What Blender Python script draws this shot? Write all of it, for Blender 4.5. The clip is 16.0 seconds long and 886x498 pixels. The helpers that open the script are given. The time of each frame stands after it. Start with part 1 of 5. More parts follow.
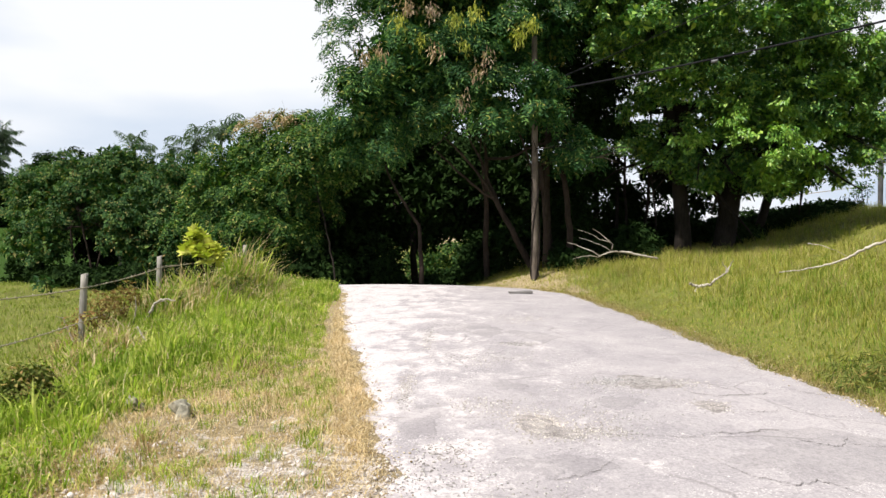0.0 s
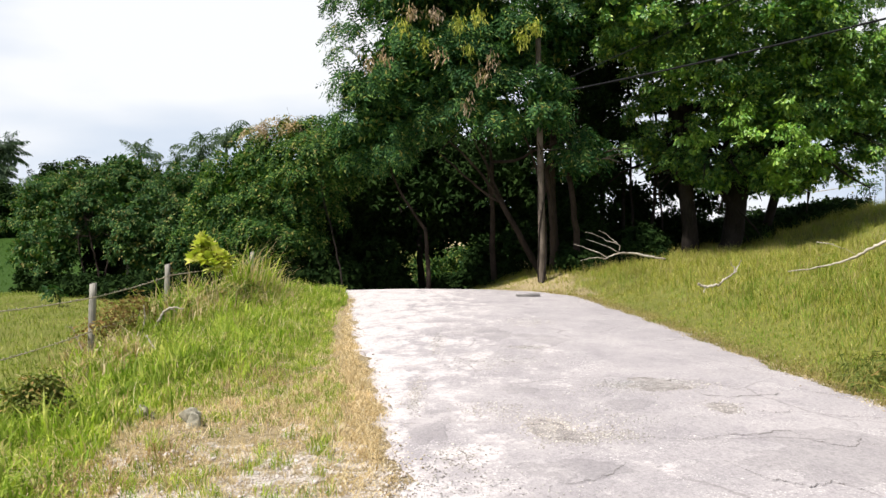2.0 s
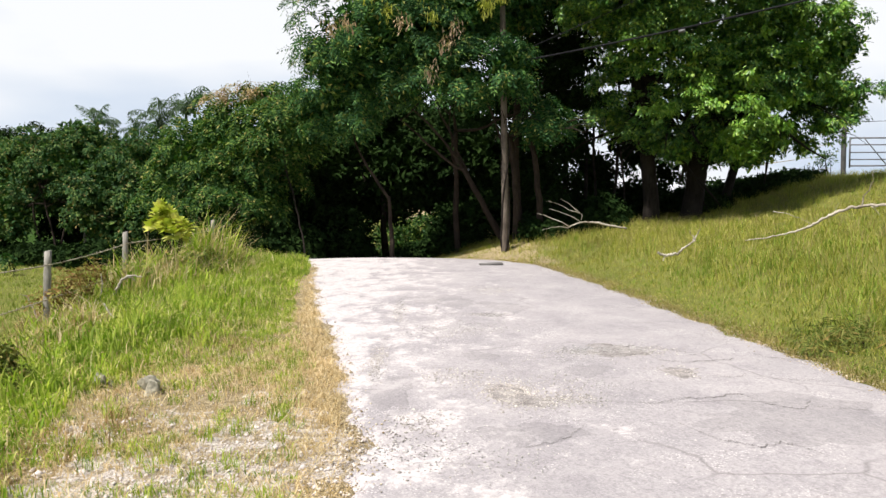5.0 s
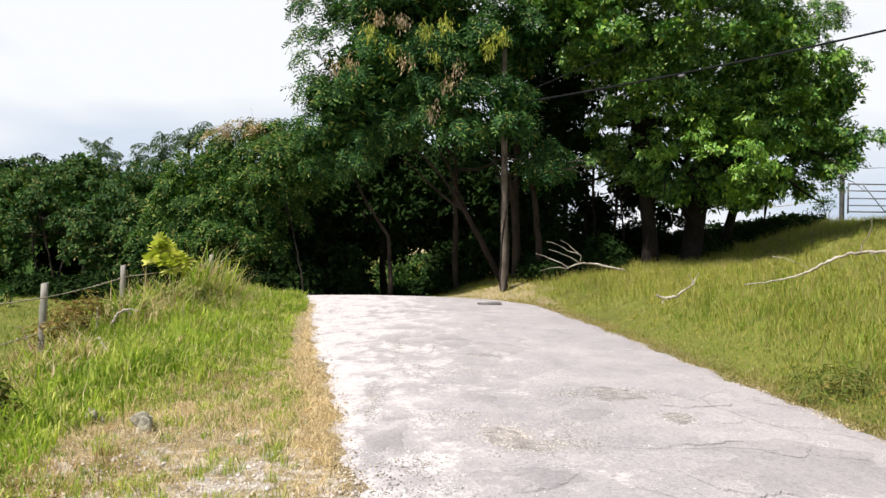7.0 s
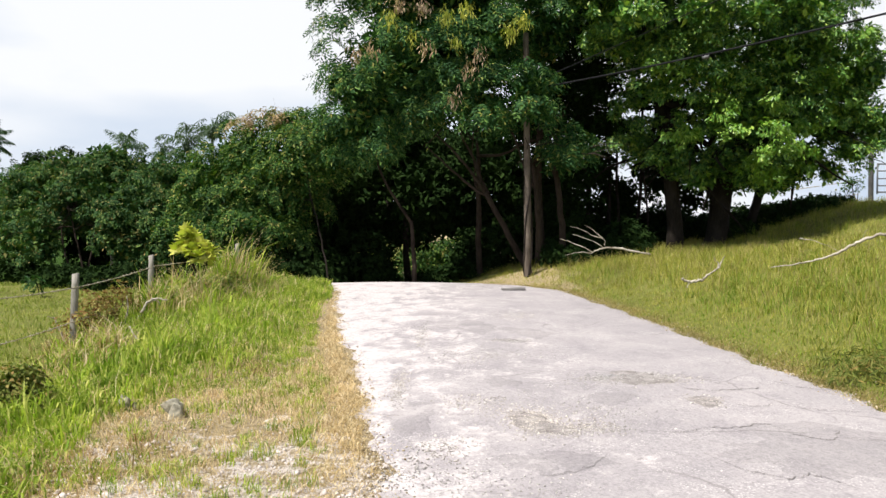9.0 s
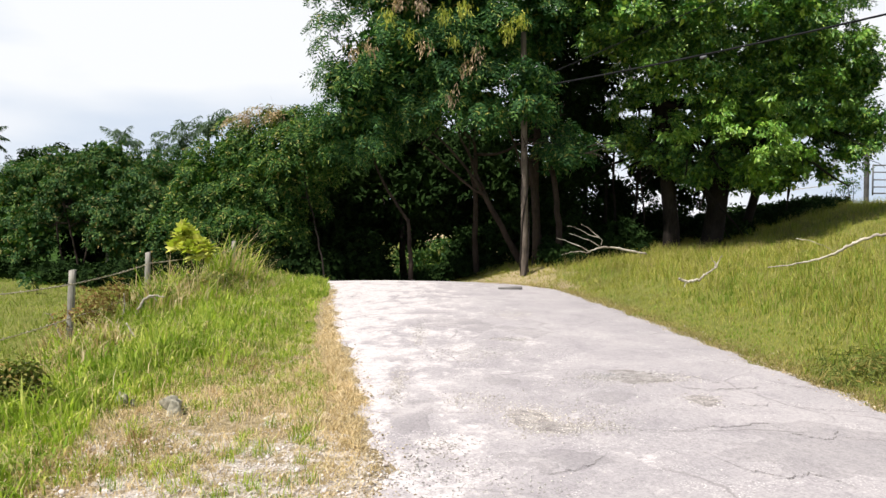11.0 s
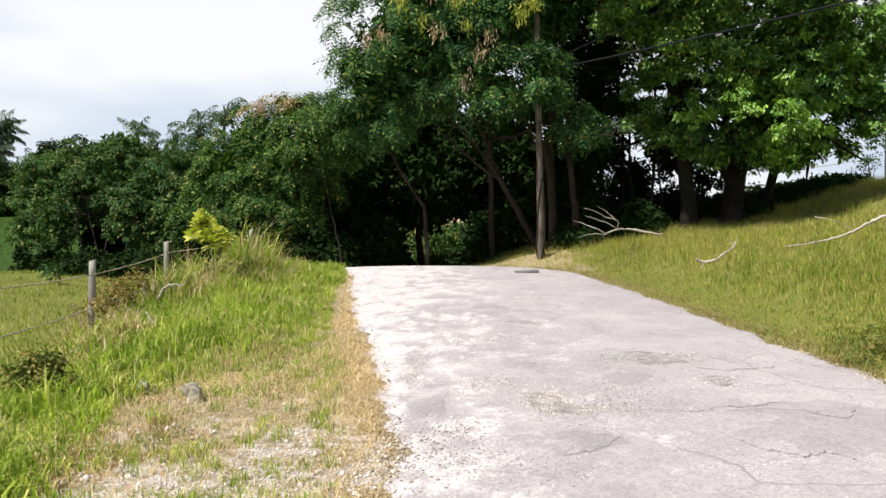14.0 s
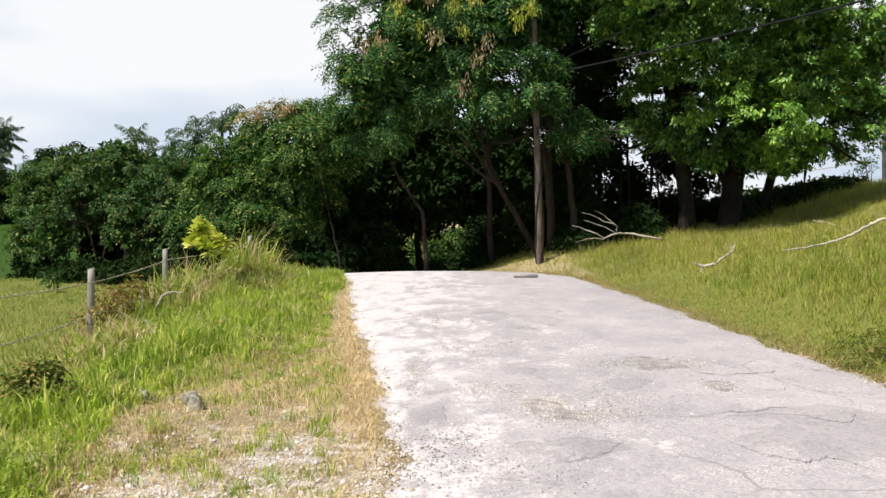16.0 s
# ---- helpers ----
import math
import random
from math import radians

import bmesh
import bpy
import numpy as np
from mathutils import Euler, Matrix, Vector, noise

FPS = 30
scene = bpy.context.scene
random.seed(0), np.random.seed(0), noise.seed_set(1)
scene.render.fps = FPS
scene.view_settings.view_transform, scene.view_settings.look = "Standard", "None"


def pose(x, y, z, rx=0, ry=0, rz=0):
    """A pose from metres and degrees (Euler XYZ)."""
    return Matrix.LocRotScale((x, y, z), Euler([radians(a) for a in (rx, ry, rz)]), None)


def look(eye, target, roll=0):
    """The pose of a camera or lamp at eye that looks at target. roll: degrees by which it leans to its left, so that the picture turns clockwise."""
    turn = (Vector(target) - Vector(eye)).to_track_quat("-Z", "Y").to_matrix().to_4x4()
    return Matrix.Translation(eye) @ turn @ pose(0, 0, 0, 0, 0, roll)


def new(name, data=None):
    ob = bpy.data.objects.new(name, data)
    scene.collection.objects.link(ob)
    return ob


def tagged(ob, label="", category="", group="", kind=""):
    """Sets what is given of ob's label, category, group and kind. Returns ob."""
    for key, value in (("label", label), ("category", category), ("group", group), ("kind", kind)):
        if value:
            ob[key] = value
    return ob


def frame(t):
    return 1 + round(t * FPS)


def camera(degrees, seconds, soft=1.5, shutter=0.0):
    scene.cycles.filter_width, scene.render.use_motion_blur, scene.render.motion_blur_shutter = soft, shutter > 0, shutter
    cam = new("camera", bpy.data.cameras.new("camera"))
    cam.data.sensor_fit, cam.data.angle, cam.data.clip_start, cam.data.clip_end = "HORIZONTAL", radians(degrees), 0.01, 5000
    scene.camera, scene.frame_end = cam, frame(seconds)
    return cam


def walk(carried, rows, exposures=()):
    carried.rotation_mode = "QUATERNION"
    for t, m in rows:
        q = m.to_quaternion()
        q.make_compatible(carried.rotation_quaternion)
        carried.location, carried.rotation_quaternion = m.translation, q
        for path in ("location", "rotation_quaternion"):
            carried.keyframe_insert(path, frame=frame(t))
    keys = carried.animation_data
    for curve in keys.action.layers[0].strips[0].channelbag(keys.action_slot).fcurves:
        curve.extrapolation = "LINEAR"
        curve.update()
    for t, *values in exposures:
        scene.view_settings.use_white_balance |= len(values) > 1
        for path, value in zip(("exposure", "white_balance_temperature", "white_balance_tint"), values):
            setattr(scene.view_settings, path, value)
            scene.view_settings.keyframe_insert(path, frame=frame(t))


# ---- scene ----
# ---- camera ----
cam = camera(58.5, 16.0, soft=1.5)
EYE = 1.6
EXPOSURES = [(0.0, 0.59), (5.8, 0.55), (6.0, 0.36), (6.3, 0.47), (6.6, 0.54), (9.0, 0.57), (14.0, 0.55), (16.0, 0.53)]
PATH = [
    (0.0, pose(-0.003, -0.005, EYE + 0.002, 88.49, -0.26, 0.23)),
    (0.5, pose(-0.009, 0.005, EYE + -0.005, 87.42, 0.29, 1.28)),
    (1.0, pose(-0.014, 0.002, EYE + 0.001, 87.67, -0.06, 1.48)),
    (1.5, pose(-0.008, 0.007, EYE + 0.005, 87.93, 0.31, 0.78)),
    (2.0, pose(-0.018, 0.003, EYE + 0.012, 88.75, 0.60, 0.66)),
    (2.5, pose(-0.004, 0.006, EYE + 0.016, 88.83, 0.48, -0.09)),
    (3.0, pose(-0.008, 0.003, EYE + 0.009, 88.63, 0.52, -0.60)),
    (3.5, pose(-0.009, -0.001, EYE + 0.006, 88.30, 0.84, -1.90)),
    (3.7, pose(0.012, -0.004, EYE + 0.004, 88.02, 0.43, -2.23)),
    (5.8, pose(-0.014, 0.020, EYE + -0.014, 86.24, 0.03, -1.43)),
    (6.0, pose(-0.022, 0.023, EYE + -0.005, 87.10, -1.14, -0.35)),
    (6.5, pose(0.003, 0.028, EYE + 0.007, 88.56, -0.73, -0.49)),
    (7.0, pose(0.008, 0.027, EYE + 0.004, 89.28, -0.65, -1.96)),
    (7.5, pose(0.011, 0.014, EYE + 0.007, 89.37, -0.56, -1.85)),
    (8.0, pose(0.010, -0.003, EYE + -0.002, 88.87, -0.72, -1.50)),
    (8.5, pose(0.004, -0.006, EYE + 0.005, 88.66, -0.98, -1.14)),
    (9.0, pose(0.000, -0.000, EYE + -0.000, 88.30, 0.10, -0.30)),
    (11.3, pose(-0.039, 0.011, EYE + -0.008, 88.22, -0.23, -0.64)),
    (11.5, pose(-0.021, 0.017, EYE + 0.002, 88.40, 0.29, 1.14)),
    (12.0, pose(-0.004, 0.023, EYE + 0.006, 88.18, -0.47, 1.71)),
    (12.5, pose(-0.019, 0.008, EYE + -0.001, 88.28, -1.00, 1.46)),
    (13.0, pose(-0.026, -0.019, EYE + -0.000, 88.32, -0.52, 1.59)),
    (13.5, pose(-0.013, -0.028, EYE + -0.003, 87.92, -0.15, 1.89)),
    (14.0, pose(-0.008, -0.020, EYE + -0.007, 87.12, 0.80, 0.59)),
    (14.5, pose(-0.013, -0.005, EYE + 0.007, 86.99, 1.54, 0.91)),
    (15.0, pose(-0.010, -0.009, EYE + 0.004, 87.43, 1.54, 0.67)),
    (15.5, pose(-0.014, -0.012, EYE + 0.004, 87.19, 1.51, 0.85)),
    (16.0, pose(-0.016, -0.018, EYE + 0.009, 87.46, 1.14, 0.46)),
]
walk(cam, PATH, EXPOSURES)

# ---- world and sun ----
SUN_TO = Vector((-0.44, -0.32, 0.84)).normalized()
world = bpy.data.worlds.new("overcast_sky")
scene.world = world
world.use_nodes = True
wn, wl = world.node_tree.nodes, world.node_tree.links
wn.clear()
w_out = wn.new("ShaderNodeOutputWorld")
w_bg = wn.new("ShaderNodeBackground")
w_sky = wn.new("ShaderNodeTexSky")
w_sky.sky_type = "NISHITA"
w_sky.sun_disc = False
w_sky.sun_elevation = math.asin(SUN_TO.z)
w_sky.sun_rotation = math.atan2(SUN_TO.x, SUN_TO.y)
w_sky.air_density, w_sky.dust_density = 0.8, 0.4
w_co = wn.new("ShaderNodeTexCoord")
w_map = wn.new("ShaderNodeMapping")
w_map.inputs["Scale"].default_value = (1.0, 1.0, 3.2)
w_map.inputs["Location"].default_value = (0.25, 0.1, 0.12)
w_noise = wn.new("ShaderNodeTexNoise")
w_noise.inputs["Scale"].default_value = 2.2
w_noise.inputs["Detail"].default_value = 5
w_noise.inputs["Roughness"].default_value = 0.45
w_ramp = wn.new("ShaderNodeValToRGB")
w_ramp.color_ramp.elements[0].position = 0.38
w_ramp.color_ramp.elements[0].color = (8.6, 10.0, 12.1, 1)
w_ramp.color_ramp.elements[1].position = 0.62
w_ramp.color_ramp.elements[1].color = (13.6, 13.8, 14.2, 1)
# clouds look greyer towards the horizon
w_sep = wn.new("ShaderNodeSeparateXYZ")
wl.new(w_co.outputs["Generated"], w_sep.inputs["Vector"])
w_rise = wn.new("ShaderNodeMapRange")
w_rise.inputs["From Min"].default_value, w_rise.inputs["From Max"].default_value = 0.05, 0.30
w_rise.inputs["To Min"].default_value, w_rise.inputs["To Max"].default_value = -0.10, 0.16
wl.new(w_sep.outputs["Z"], w_rise.inputs["Value"])
w_add = wn.new("ShaderNodeMath")
w_add.operation = "ADD"
wl.new(w_noise.outputs["Fac"], w_add.inputs[0])
wl.new(w_rise.outputs["Result"], w_add.inputs[1])
# and thinner, brighter cloud towards the east
w_east = wn.new("ShaderNodeMapRange")
w_east.inputs["From Min"].default_value, w_east.inputs["From Max"].default_value = 0.0, 0.45
w_east.inputs["To Min"].default_value, w_east.inputs["To Max"].default_value = 0.0, 0.14
wl.new(w_sep.outputs["X"], w_east.inputs["Value"])
w_tone = wn.new("ShaderNodeMath")
w_tone.operation = "ADD"
wl.new(w_add.outputs["Value"], w_tone.inputs[0])
wl.new(w_east.outputs["Result"], w_tone.inputs[1])
w_cover = wn.new("ShaderNodeMix")
w_cover.data_type = "RGBA"
# broken cloud overhead, closed cloud towards the horizon
w_gaps = wn.new("ShaderNodeTexNoise")
w_gaps.inputs["Scale"].default_value = 3.0
w_gaps.inputs["Detail"].default_value = 6
wl.new(w_co.outputs["Generated"], w_gaps.inputs["Vector"])
w_low = wn.new("ShaderNodeMapRange")
w_low.inputs["From Min"].default_value, w_low.inputs["From Max"].default_value = 0.31, 0.58
w_low.inputs["To Min"].default_value, w_low.inputs["To Max"].default_value = 0.62, -0.08
wl.new(w_sep.outputs["Z"], w_low.inputs["Value"])
w_sum = wn.new("ShaderNodeMath")
w_sum.operation = "ADD"
wl.new(w_gaps.outputs["Fac"], w_sum.inputs[0])
wl.new(w_low.outputs["Result"], w_sum.inputs[1])
# cloud lies ahead of the lane; unseen sky behind is cleared to cut fill
w_bank = wn.new("ShaderNodeMapRange")
w_bank.inputs["From Min"].default_value, w_bank.inputs["From Max"].default_value = -0.1, 0.45
w_bank.inputs["To Min"].default_value, w_bank.inputs["To Max"].default_value = -0.5, 0.0
wl.new(w_sep.outputs["Y"], w_bank.inputs["Value"])
w_north = wn.new("ShaderNodeMath")
w_north.operation = "ADD"
wl.new(w_sum.outputs["Value"], w_north.inputs[0])
wl.new(w_bank.outputs["Result"], w_north.inputs[1])
w_amount = wn.new("ShaderNodeMapRange")
w_amount.inputs["From Min"].default_value, w_amount.inputs["From Max"].default_value = 0.40, 0.66
w_amount.inputs["To Min"].default_value, w_amount.inputs["To Max"].default_value = 0.05, 0.96
wl.new(w_north.outputs["Value"], w_amount.inputs["Value"])
wl.new(w_amount.outputs["Result"], w_cover.inputs[0])
wl.new(w_co.outputs["Generated"], w_map.inputs["Vector"])
wl.new(w_map.outputs["Vector"], w_noise.inputs["Vector"])
wl.new(w_tone.outputs["Value"], w_ramp.inputs["Fac"])
wl.new(w_sky.outputs["Color"], w_cover.inputs[6])
wl.new(w_ramp.outputs["Color"], w_cover.inputs[7])
wl.new(w_cover.outputs[2], w_bg.inputs["Color"])
w_bg.inputs["Strength"].default_value = 0.05
wl.new(w_bg.outputs["Background"], w_out.inputs["Surface"])

sun = new("sun", bpy.data.lights.new("sun", "SUN"))
sun.data.energy = 5.0
sun.data.angle = radians(0.7)
sun.data.color = (1.0, 0.95, 0.885)
sun.matrix_world = look(SUN_TO * 80, (0, 0, 0))


# ---- materials ----
def material(name, rough=0.8, spec=0.3):
    m = bpy.data.materials.new(name)
    m.use_nodes = True
    bsdf = m.node_tree.nodes["Principled BSDF"]
    bsdf.inputs["Roughness"].default_value = rough
    bsdf.inputs["Specular IOR Level"].default_value = spec
    return m, m.node_tree.nodes, m.node_tree.links, bsdf


def noise_node(nodes, links, scale, detail=4, rough=0.55, vector=None, stretch=None):
    n = nodes.new("ShaderNodeTexNoise")
    n.inputs["Scale"].default_value = scale
    n.inputs["Detail"].default_value = detail
    n.inputs["Roughness"].default_value = rough
    co = nodes.new("ShaderNodeTexCoord")
    source = vector or co.outputs["Object"]
    if stretch:
        mp = nodes.new("ShaderNodeMapping")
        mp.inputs["Scale"].default_value = stretch
        links.new(source, mp.inputs["Vector"])
        source = mp.outputs["Vector"]
    links.new(source, n.inputs["Vector"])
    return n.outputs["Fac"]


def ramp(nodes, links, fac, stops):
    r = nodes.new("ShaderNodeValToRGB")
    e = r.color_ramp.elements
    while len(e) < len(stops):
        e.new(0.5)
    for el, (pos, col) in zip(e, stops):
        el.position, el.color = pos, (*col, 1) if len(col) == 3 else col
    links.new(fac, r.inputs["Fac"])
    return r.outputs["Color"]


def mix(nodes, links, fac, a, b, kind="MIX"):
    m = nodes.new("ShaderNodeMix")
    m.data_type, m.blend_type = "RGBA", kind
    for socket, value in ((m.inputs[0], fac), (m.inputs[6], a), (m.inputs[7], b)):
        if hasattr(value, "links"):
            links.new(value, socket)
        elif isinstance(value, (int, float)):
            socket.default_value = value
        else:
            socket.default_value = (*value, 1)
    return m.outputs[2]


def bump(nodes, links, bsdf, height, strength=0.5, distance=0.02):
    b = nodes.new("ShaderNodeBump")
    b.inputs["Strength"].default_value = strength
    b.inputs["Distance"].default_value = distance
    links.new(height, b.inputs["Height"])
    links.new(b.outputs["Normal"], bsdf.inputs["Normal"])


def leaf_material(name, stops, rough=0.5, through_light=0.28, tint=(0.95, 1.25, 0.45), blot=0.45, low=(0.72, 0.78, 0.8), high=(1.25, 1.2, 1.05), gloss=0.12):
    """Leaves that differ from one another and let some light through."""
    m, n, l, bsdf = material(name, rough if gloss > 0.2 else max(rough, 0.6), gloss)
    geo = n.new("ShaderNodeNewGeometry")
    col = ramp(n, l, geo.outputs["Random Per Island"], stops)
    patch = ramp(n, l, noise_node(n, l, blot, 4), [(0.32, low), (0.68, high)])
    col = mix(n, l, 1.0, col, patch, "MULTIPLY")
    l.new(col, bsdf.inputs["Base Color"])
    tr = n.new("ShaderNodeBsdfTranslucent")
    l.new(mix(n, l, 1.0, col, tint, "MULTIPLY"), tr.inputs["Color"])
    ms = n.new("ShaderNodeMixShader")
    ms.inputs["Fac"].default_value = through_light
    l.new(bsdf.outputs["BSDF"], ms.inputs[1])
    l.new(tr.outputs["BSDF"], ms.inputs[2])
    l.new(ms.outputs["Shader"], n["Material Output"].inputs["Surface"])
    return m


def plain_rough(name, dark, light, scale=8, rough=0.85, spec=0.2, stretch=None, relief=0.4):
    m, n, l, bsdf = material(name, rough, spec)
    f = noise_node(n, l, scale, 6, 0.6, stretch=stretch)
    g = noise_node(n, l, scale * 0.17, 3)
    col = ramp(n, l, f, [(0.3, dark), (0.7, light)])
    col = mix(n, l, 0.5, col, ramp(n, l, g, [(0.35, dark), (0.65, light)]))
    l.new(col, bsdf.inputs["Base Color"])
    bump(n, l, bsdf, f, relief, 0.02)
    return m


def road_material(name, tone, dusty):
    """Old thin asphalt gone pale: grey where it is whole, white and gritty where it crumbles, cracked all over."""
    m, n, l, bsdf = material(name, 0.92, 0.15)
    co = n.new("ShaderNodeTexCoord")
    fine = noise_node(n, l, 60, 4, 0.7)
    grit = noise_node(n, l, 17, 6, 0.75)
    broad = noise_node(n, l, 0.5, 5, 0.6)
    mid = noise_node(n, l, 1.9, 8, 0.72, stretch=(1, 0.75, 1))
    grey = [tuple(tone * c for c in rgb) for rgb in ((0.282, 0.262, 0.276), (0.330, 0.306, 0.317), (0.385, 0.357, 0.364))]
    col = ramp(n, l, broad, [(0.38, grey[0]), (0.52, grey[1]), (0.64, grey[2])])
    col = mix(n, l, 1.0, col, ramp(n, l, mid, [(0.38, (0.84, 0.83, 0.85)), (0.47, (1, 1, 1)), (0.62, (1.1, 1.09, 1.08))]), "MULTIPLY")
    speck = noise_node(n, l, 30, 3, 0.8, stretch=(1, 0.6, 1))
    col = mix(n, l, 1.0, col, ramp(n, l, speck, [(0.36, (0.78, 0.77, 0.78)), (0.48, (1, 1, 1)), (0.62, (1.14, 1.13, 1.12))]), "MULTIPLY")
    col = mix(n, l, 0.35, col, ramp(n, l, fine, [(0.35, (0.23 * tone, 0.215 * tone, 0.22 * tone)), (0.65, (0.54 * tone, 0.51 * tone, 0.50 * tone))]))
    # pale dust and crumbled stone, more of it on the inner side of the bend
    place = n.new("ShaderNodeSeparateXYZ")
    l.new(co.outputs["Object"], place.inputs["Vector"])
    across = n.new("ShaderNodeMapRange")
    across.inputs["From Min"].default_value, across.inputs["From Max"].default_value = -1.5, 3.6
    across.inputs["To Min"].default_value, across.inputs["To Max"].default_value = 0.085, -0.21
    l.new(place.outputs["X"], across.inputs["Value"])
    total = n.new("ShaderNodeMath")
    total.operation = "ADD"
    l.new(noise_node(n, l, 2.0, 10, 0.78, stretch=(1, 0.7, 1)), total.inputs[0])
    l.new(across.outputs["Result"], total.inputs[1])
    dust = ramp(n, l, total.outputs["Value"], [(0.485, (0, 0, 0)), (0.56, (dusty, dusty, dusty))])
    col = mix(n, l, dust, col, ramp(n, l, grit, [(0.34, (0.37, 0.338, 0.34)), (0.5, (0.53, 0.49, 0.488)), (0.66, (0.68, 0.64, 0.63))]))
    # loose white granules and dark pits
    cell = n.new("ShaderNodeTexVoronoi")
    cell.inputs["Scale"].default_value = 44
    l.new(co.outputs["Object"], cell.inputs["Vector"])
    bits = ramp(n, l, cell.outputs["Distance"], [(0.20, (1, 1, 1)), (0.34, (0, 0, 0))])
    where_bits = ramp(n, l, noise_node(n, l, 1.6, 7, 0.72), [(0.50, (0, 0, 0)), (0.60, (0.9 * dusty, 0.9 * dusty, 0.9 * dusty))])
    col = mix(n, l, mix(n, l, 1.0, bits, where_bits, "MULTIPLY"), col, (0.70, 0.66, 0.645))
    pits = ramp(n, l, noise_node(n, l, 21, 4, 0.65), [(0.33, (0.75, 0.75, 0.75)), (0.40, (0, 0, 0))])
    where_pits = ramp(n, l, noise_node(n, l, 0.8, 4, 0.6), [(0.44, (0.1, 0.1, 0.1)), (0.62, (1, 1, 1))])
    col = mix(n, l, mix(n, l, 1.0, pits, where_pits, "MULTIPLY"), col, (0.21, 0.19, 0.19))
    # hairline cracks, broken up by noise
    warp = n.new("ShaderNodeTexNoise")
    warp.inputs["Scale"].default_value = 1.6
    warp.inputs["Detail"].default_value = 6
    l.new(co.outputs["Object"], warp.inputs["Vector"])
    vor = n.new("ShaderNodeTexVoronoi")
    vor.feature = "DISTANCE_TO_EDGE"
    vor.inputs["Scale"].default_value = 0.62
    l.new(mix(n, l, 0.35, co.outputs["Object"], warp.outputs["Color"], "ADD"), vor.inputs["Vector"])
    line = ramp(n, l, vor.outputs["Distance"], [(0.0, (1, 1, 1)), (0.012, (0, 0, 0))])
    keep = ramp(n, l, noise_node(n, l, 0.7, 2), [(0.48, (0, 0, 0)), (0.58, (0.6, 0.6, 0.6))])
    crack = mix(n, l, 1.0, line, keep, "MULTIPLY")
    col = mix(n, l, crack, col, (0.17, 0.155, 0.155))
    l.new(col, bsdf.inputs["Base Color"])
    h = mix(n, l, 0.5, grit, fine)
    bump(n, l, bsdf, mix(n, l, crack, h, (0, 0, 0)), 0.6, 0.012)
    return m


def soil_material():
    """Ground under the grass: straw litter and pale grit by the road, green sward further out."""
    m, n, l, bsdf = material("grassy_soil", 0.95, 0.1)
    a = noise_node(n, l, 26, 5, 0.7)
    b = noise_node(n, l, 1.3, 5, 0.6)
    c = noise_node(n, l, 0.25, 3)
    litter = ramp(n, l, a, [(0.3, (0.13, 0.10, 0.055)), (0.5, (0.32, 0.25, 0.15)), (0.7, (0.52, 0.43, 0.30))])
    sward = ramp(n, l, a, [(0.3, (0.09, 0.105, 0.024)), (0.7, (0.22, 0.22, 0.058))])
    co = n.new("ShaderNodeTexCoord")
    place = n.new("ShaderNodeSeparateXYZ")
    l.new(co.outputs["Object"], place.inputs["Vector"])
    mid = n.new("ShaderNodeMath")
    mid.operation = "SUBTRACT"
    mid.inputs[1].default_value = 0.3
    l.new(place.outputs["X"], mid.inputs[0])
    away = n.new("ShaderNodeMath")
    away.operation = "ABSOLUTE"
    l.new(mid.outputs["Value"], away.inputs[0])
    grown = n.new("ShaderNodeMapRange")
    grown.inputs["From Min"].default_value, grown.inputs["From Max"].default_value = 2.3, 3.6
    grown.inputs["To Min"].default_value, grown.inputs["To Max"].default_value = -0.40, 0.32
    l.new(away.outputs["Value"], grown.inputs["Value"])
    total = n.new("ShaderNodeMath")
    total.operation = "ADD"
    l.new(b, total.inputs[0])
    l.new(grown.outputs["Result"], total.inputs[1])
    col = mix(n, l, ramp(n, l, total.outputs["Value"], [(0.4, (0, 0, 0)), (0.62, (1, 1, 1))]), litter, sward)
    col = mix(n, l, 1.0, col, ramp(n, l, c, [(0.35, (0.8, 0.82, 0.8)), (0.65, (1.15, 1.15, 1.1))]), "MULTIPLY")
    # lush pasture on the slope beyond the field
    beyond = n.new("ShaderNodeMapRange")
    beyond.inputs["From Min"].default_value, beyond.inputs["From Max"].default_value = 30.5, 33.0
    l.new(place.outputs["Y"], beyond.inputs["Value"])
    west = n.new("ShaderNodeMapRange")
    west.inputs["From Min"].default_value, west.inputs["From Max"].default_value = -9.0, -12.0
    l.new(place.outputs["X"], west.inputs["Value"])
    lush = n.new("ShaderNodeMath")
    lush.operation = "MULTIPLY"
    l.new(beyond.outputs["Result"], lush.inputs[0])
    l.new(west.outputs["Result"], lush.inputs[1])
    col = mix(n, l, lush.outputs["Value"], col, ramp(n, l, a, [(0.3, (0.024, 0.056, 0.008)), (0.7, (0.040, 0.082, 0.012))]))
    l.new(col, bsdf.inputs["Base Color"])
    bump(n, l, bsdf, a, 0.8, 0.04)
    return m


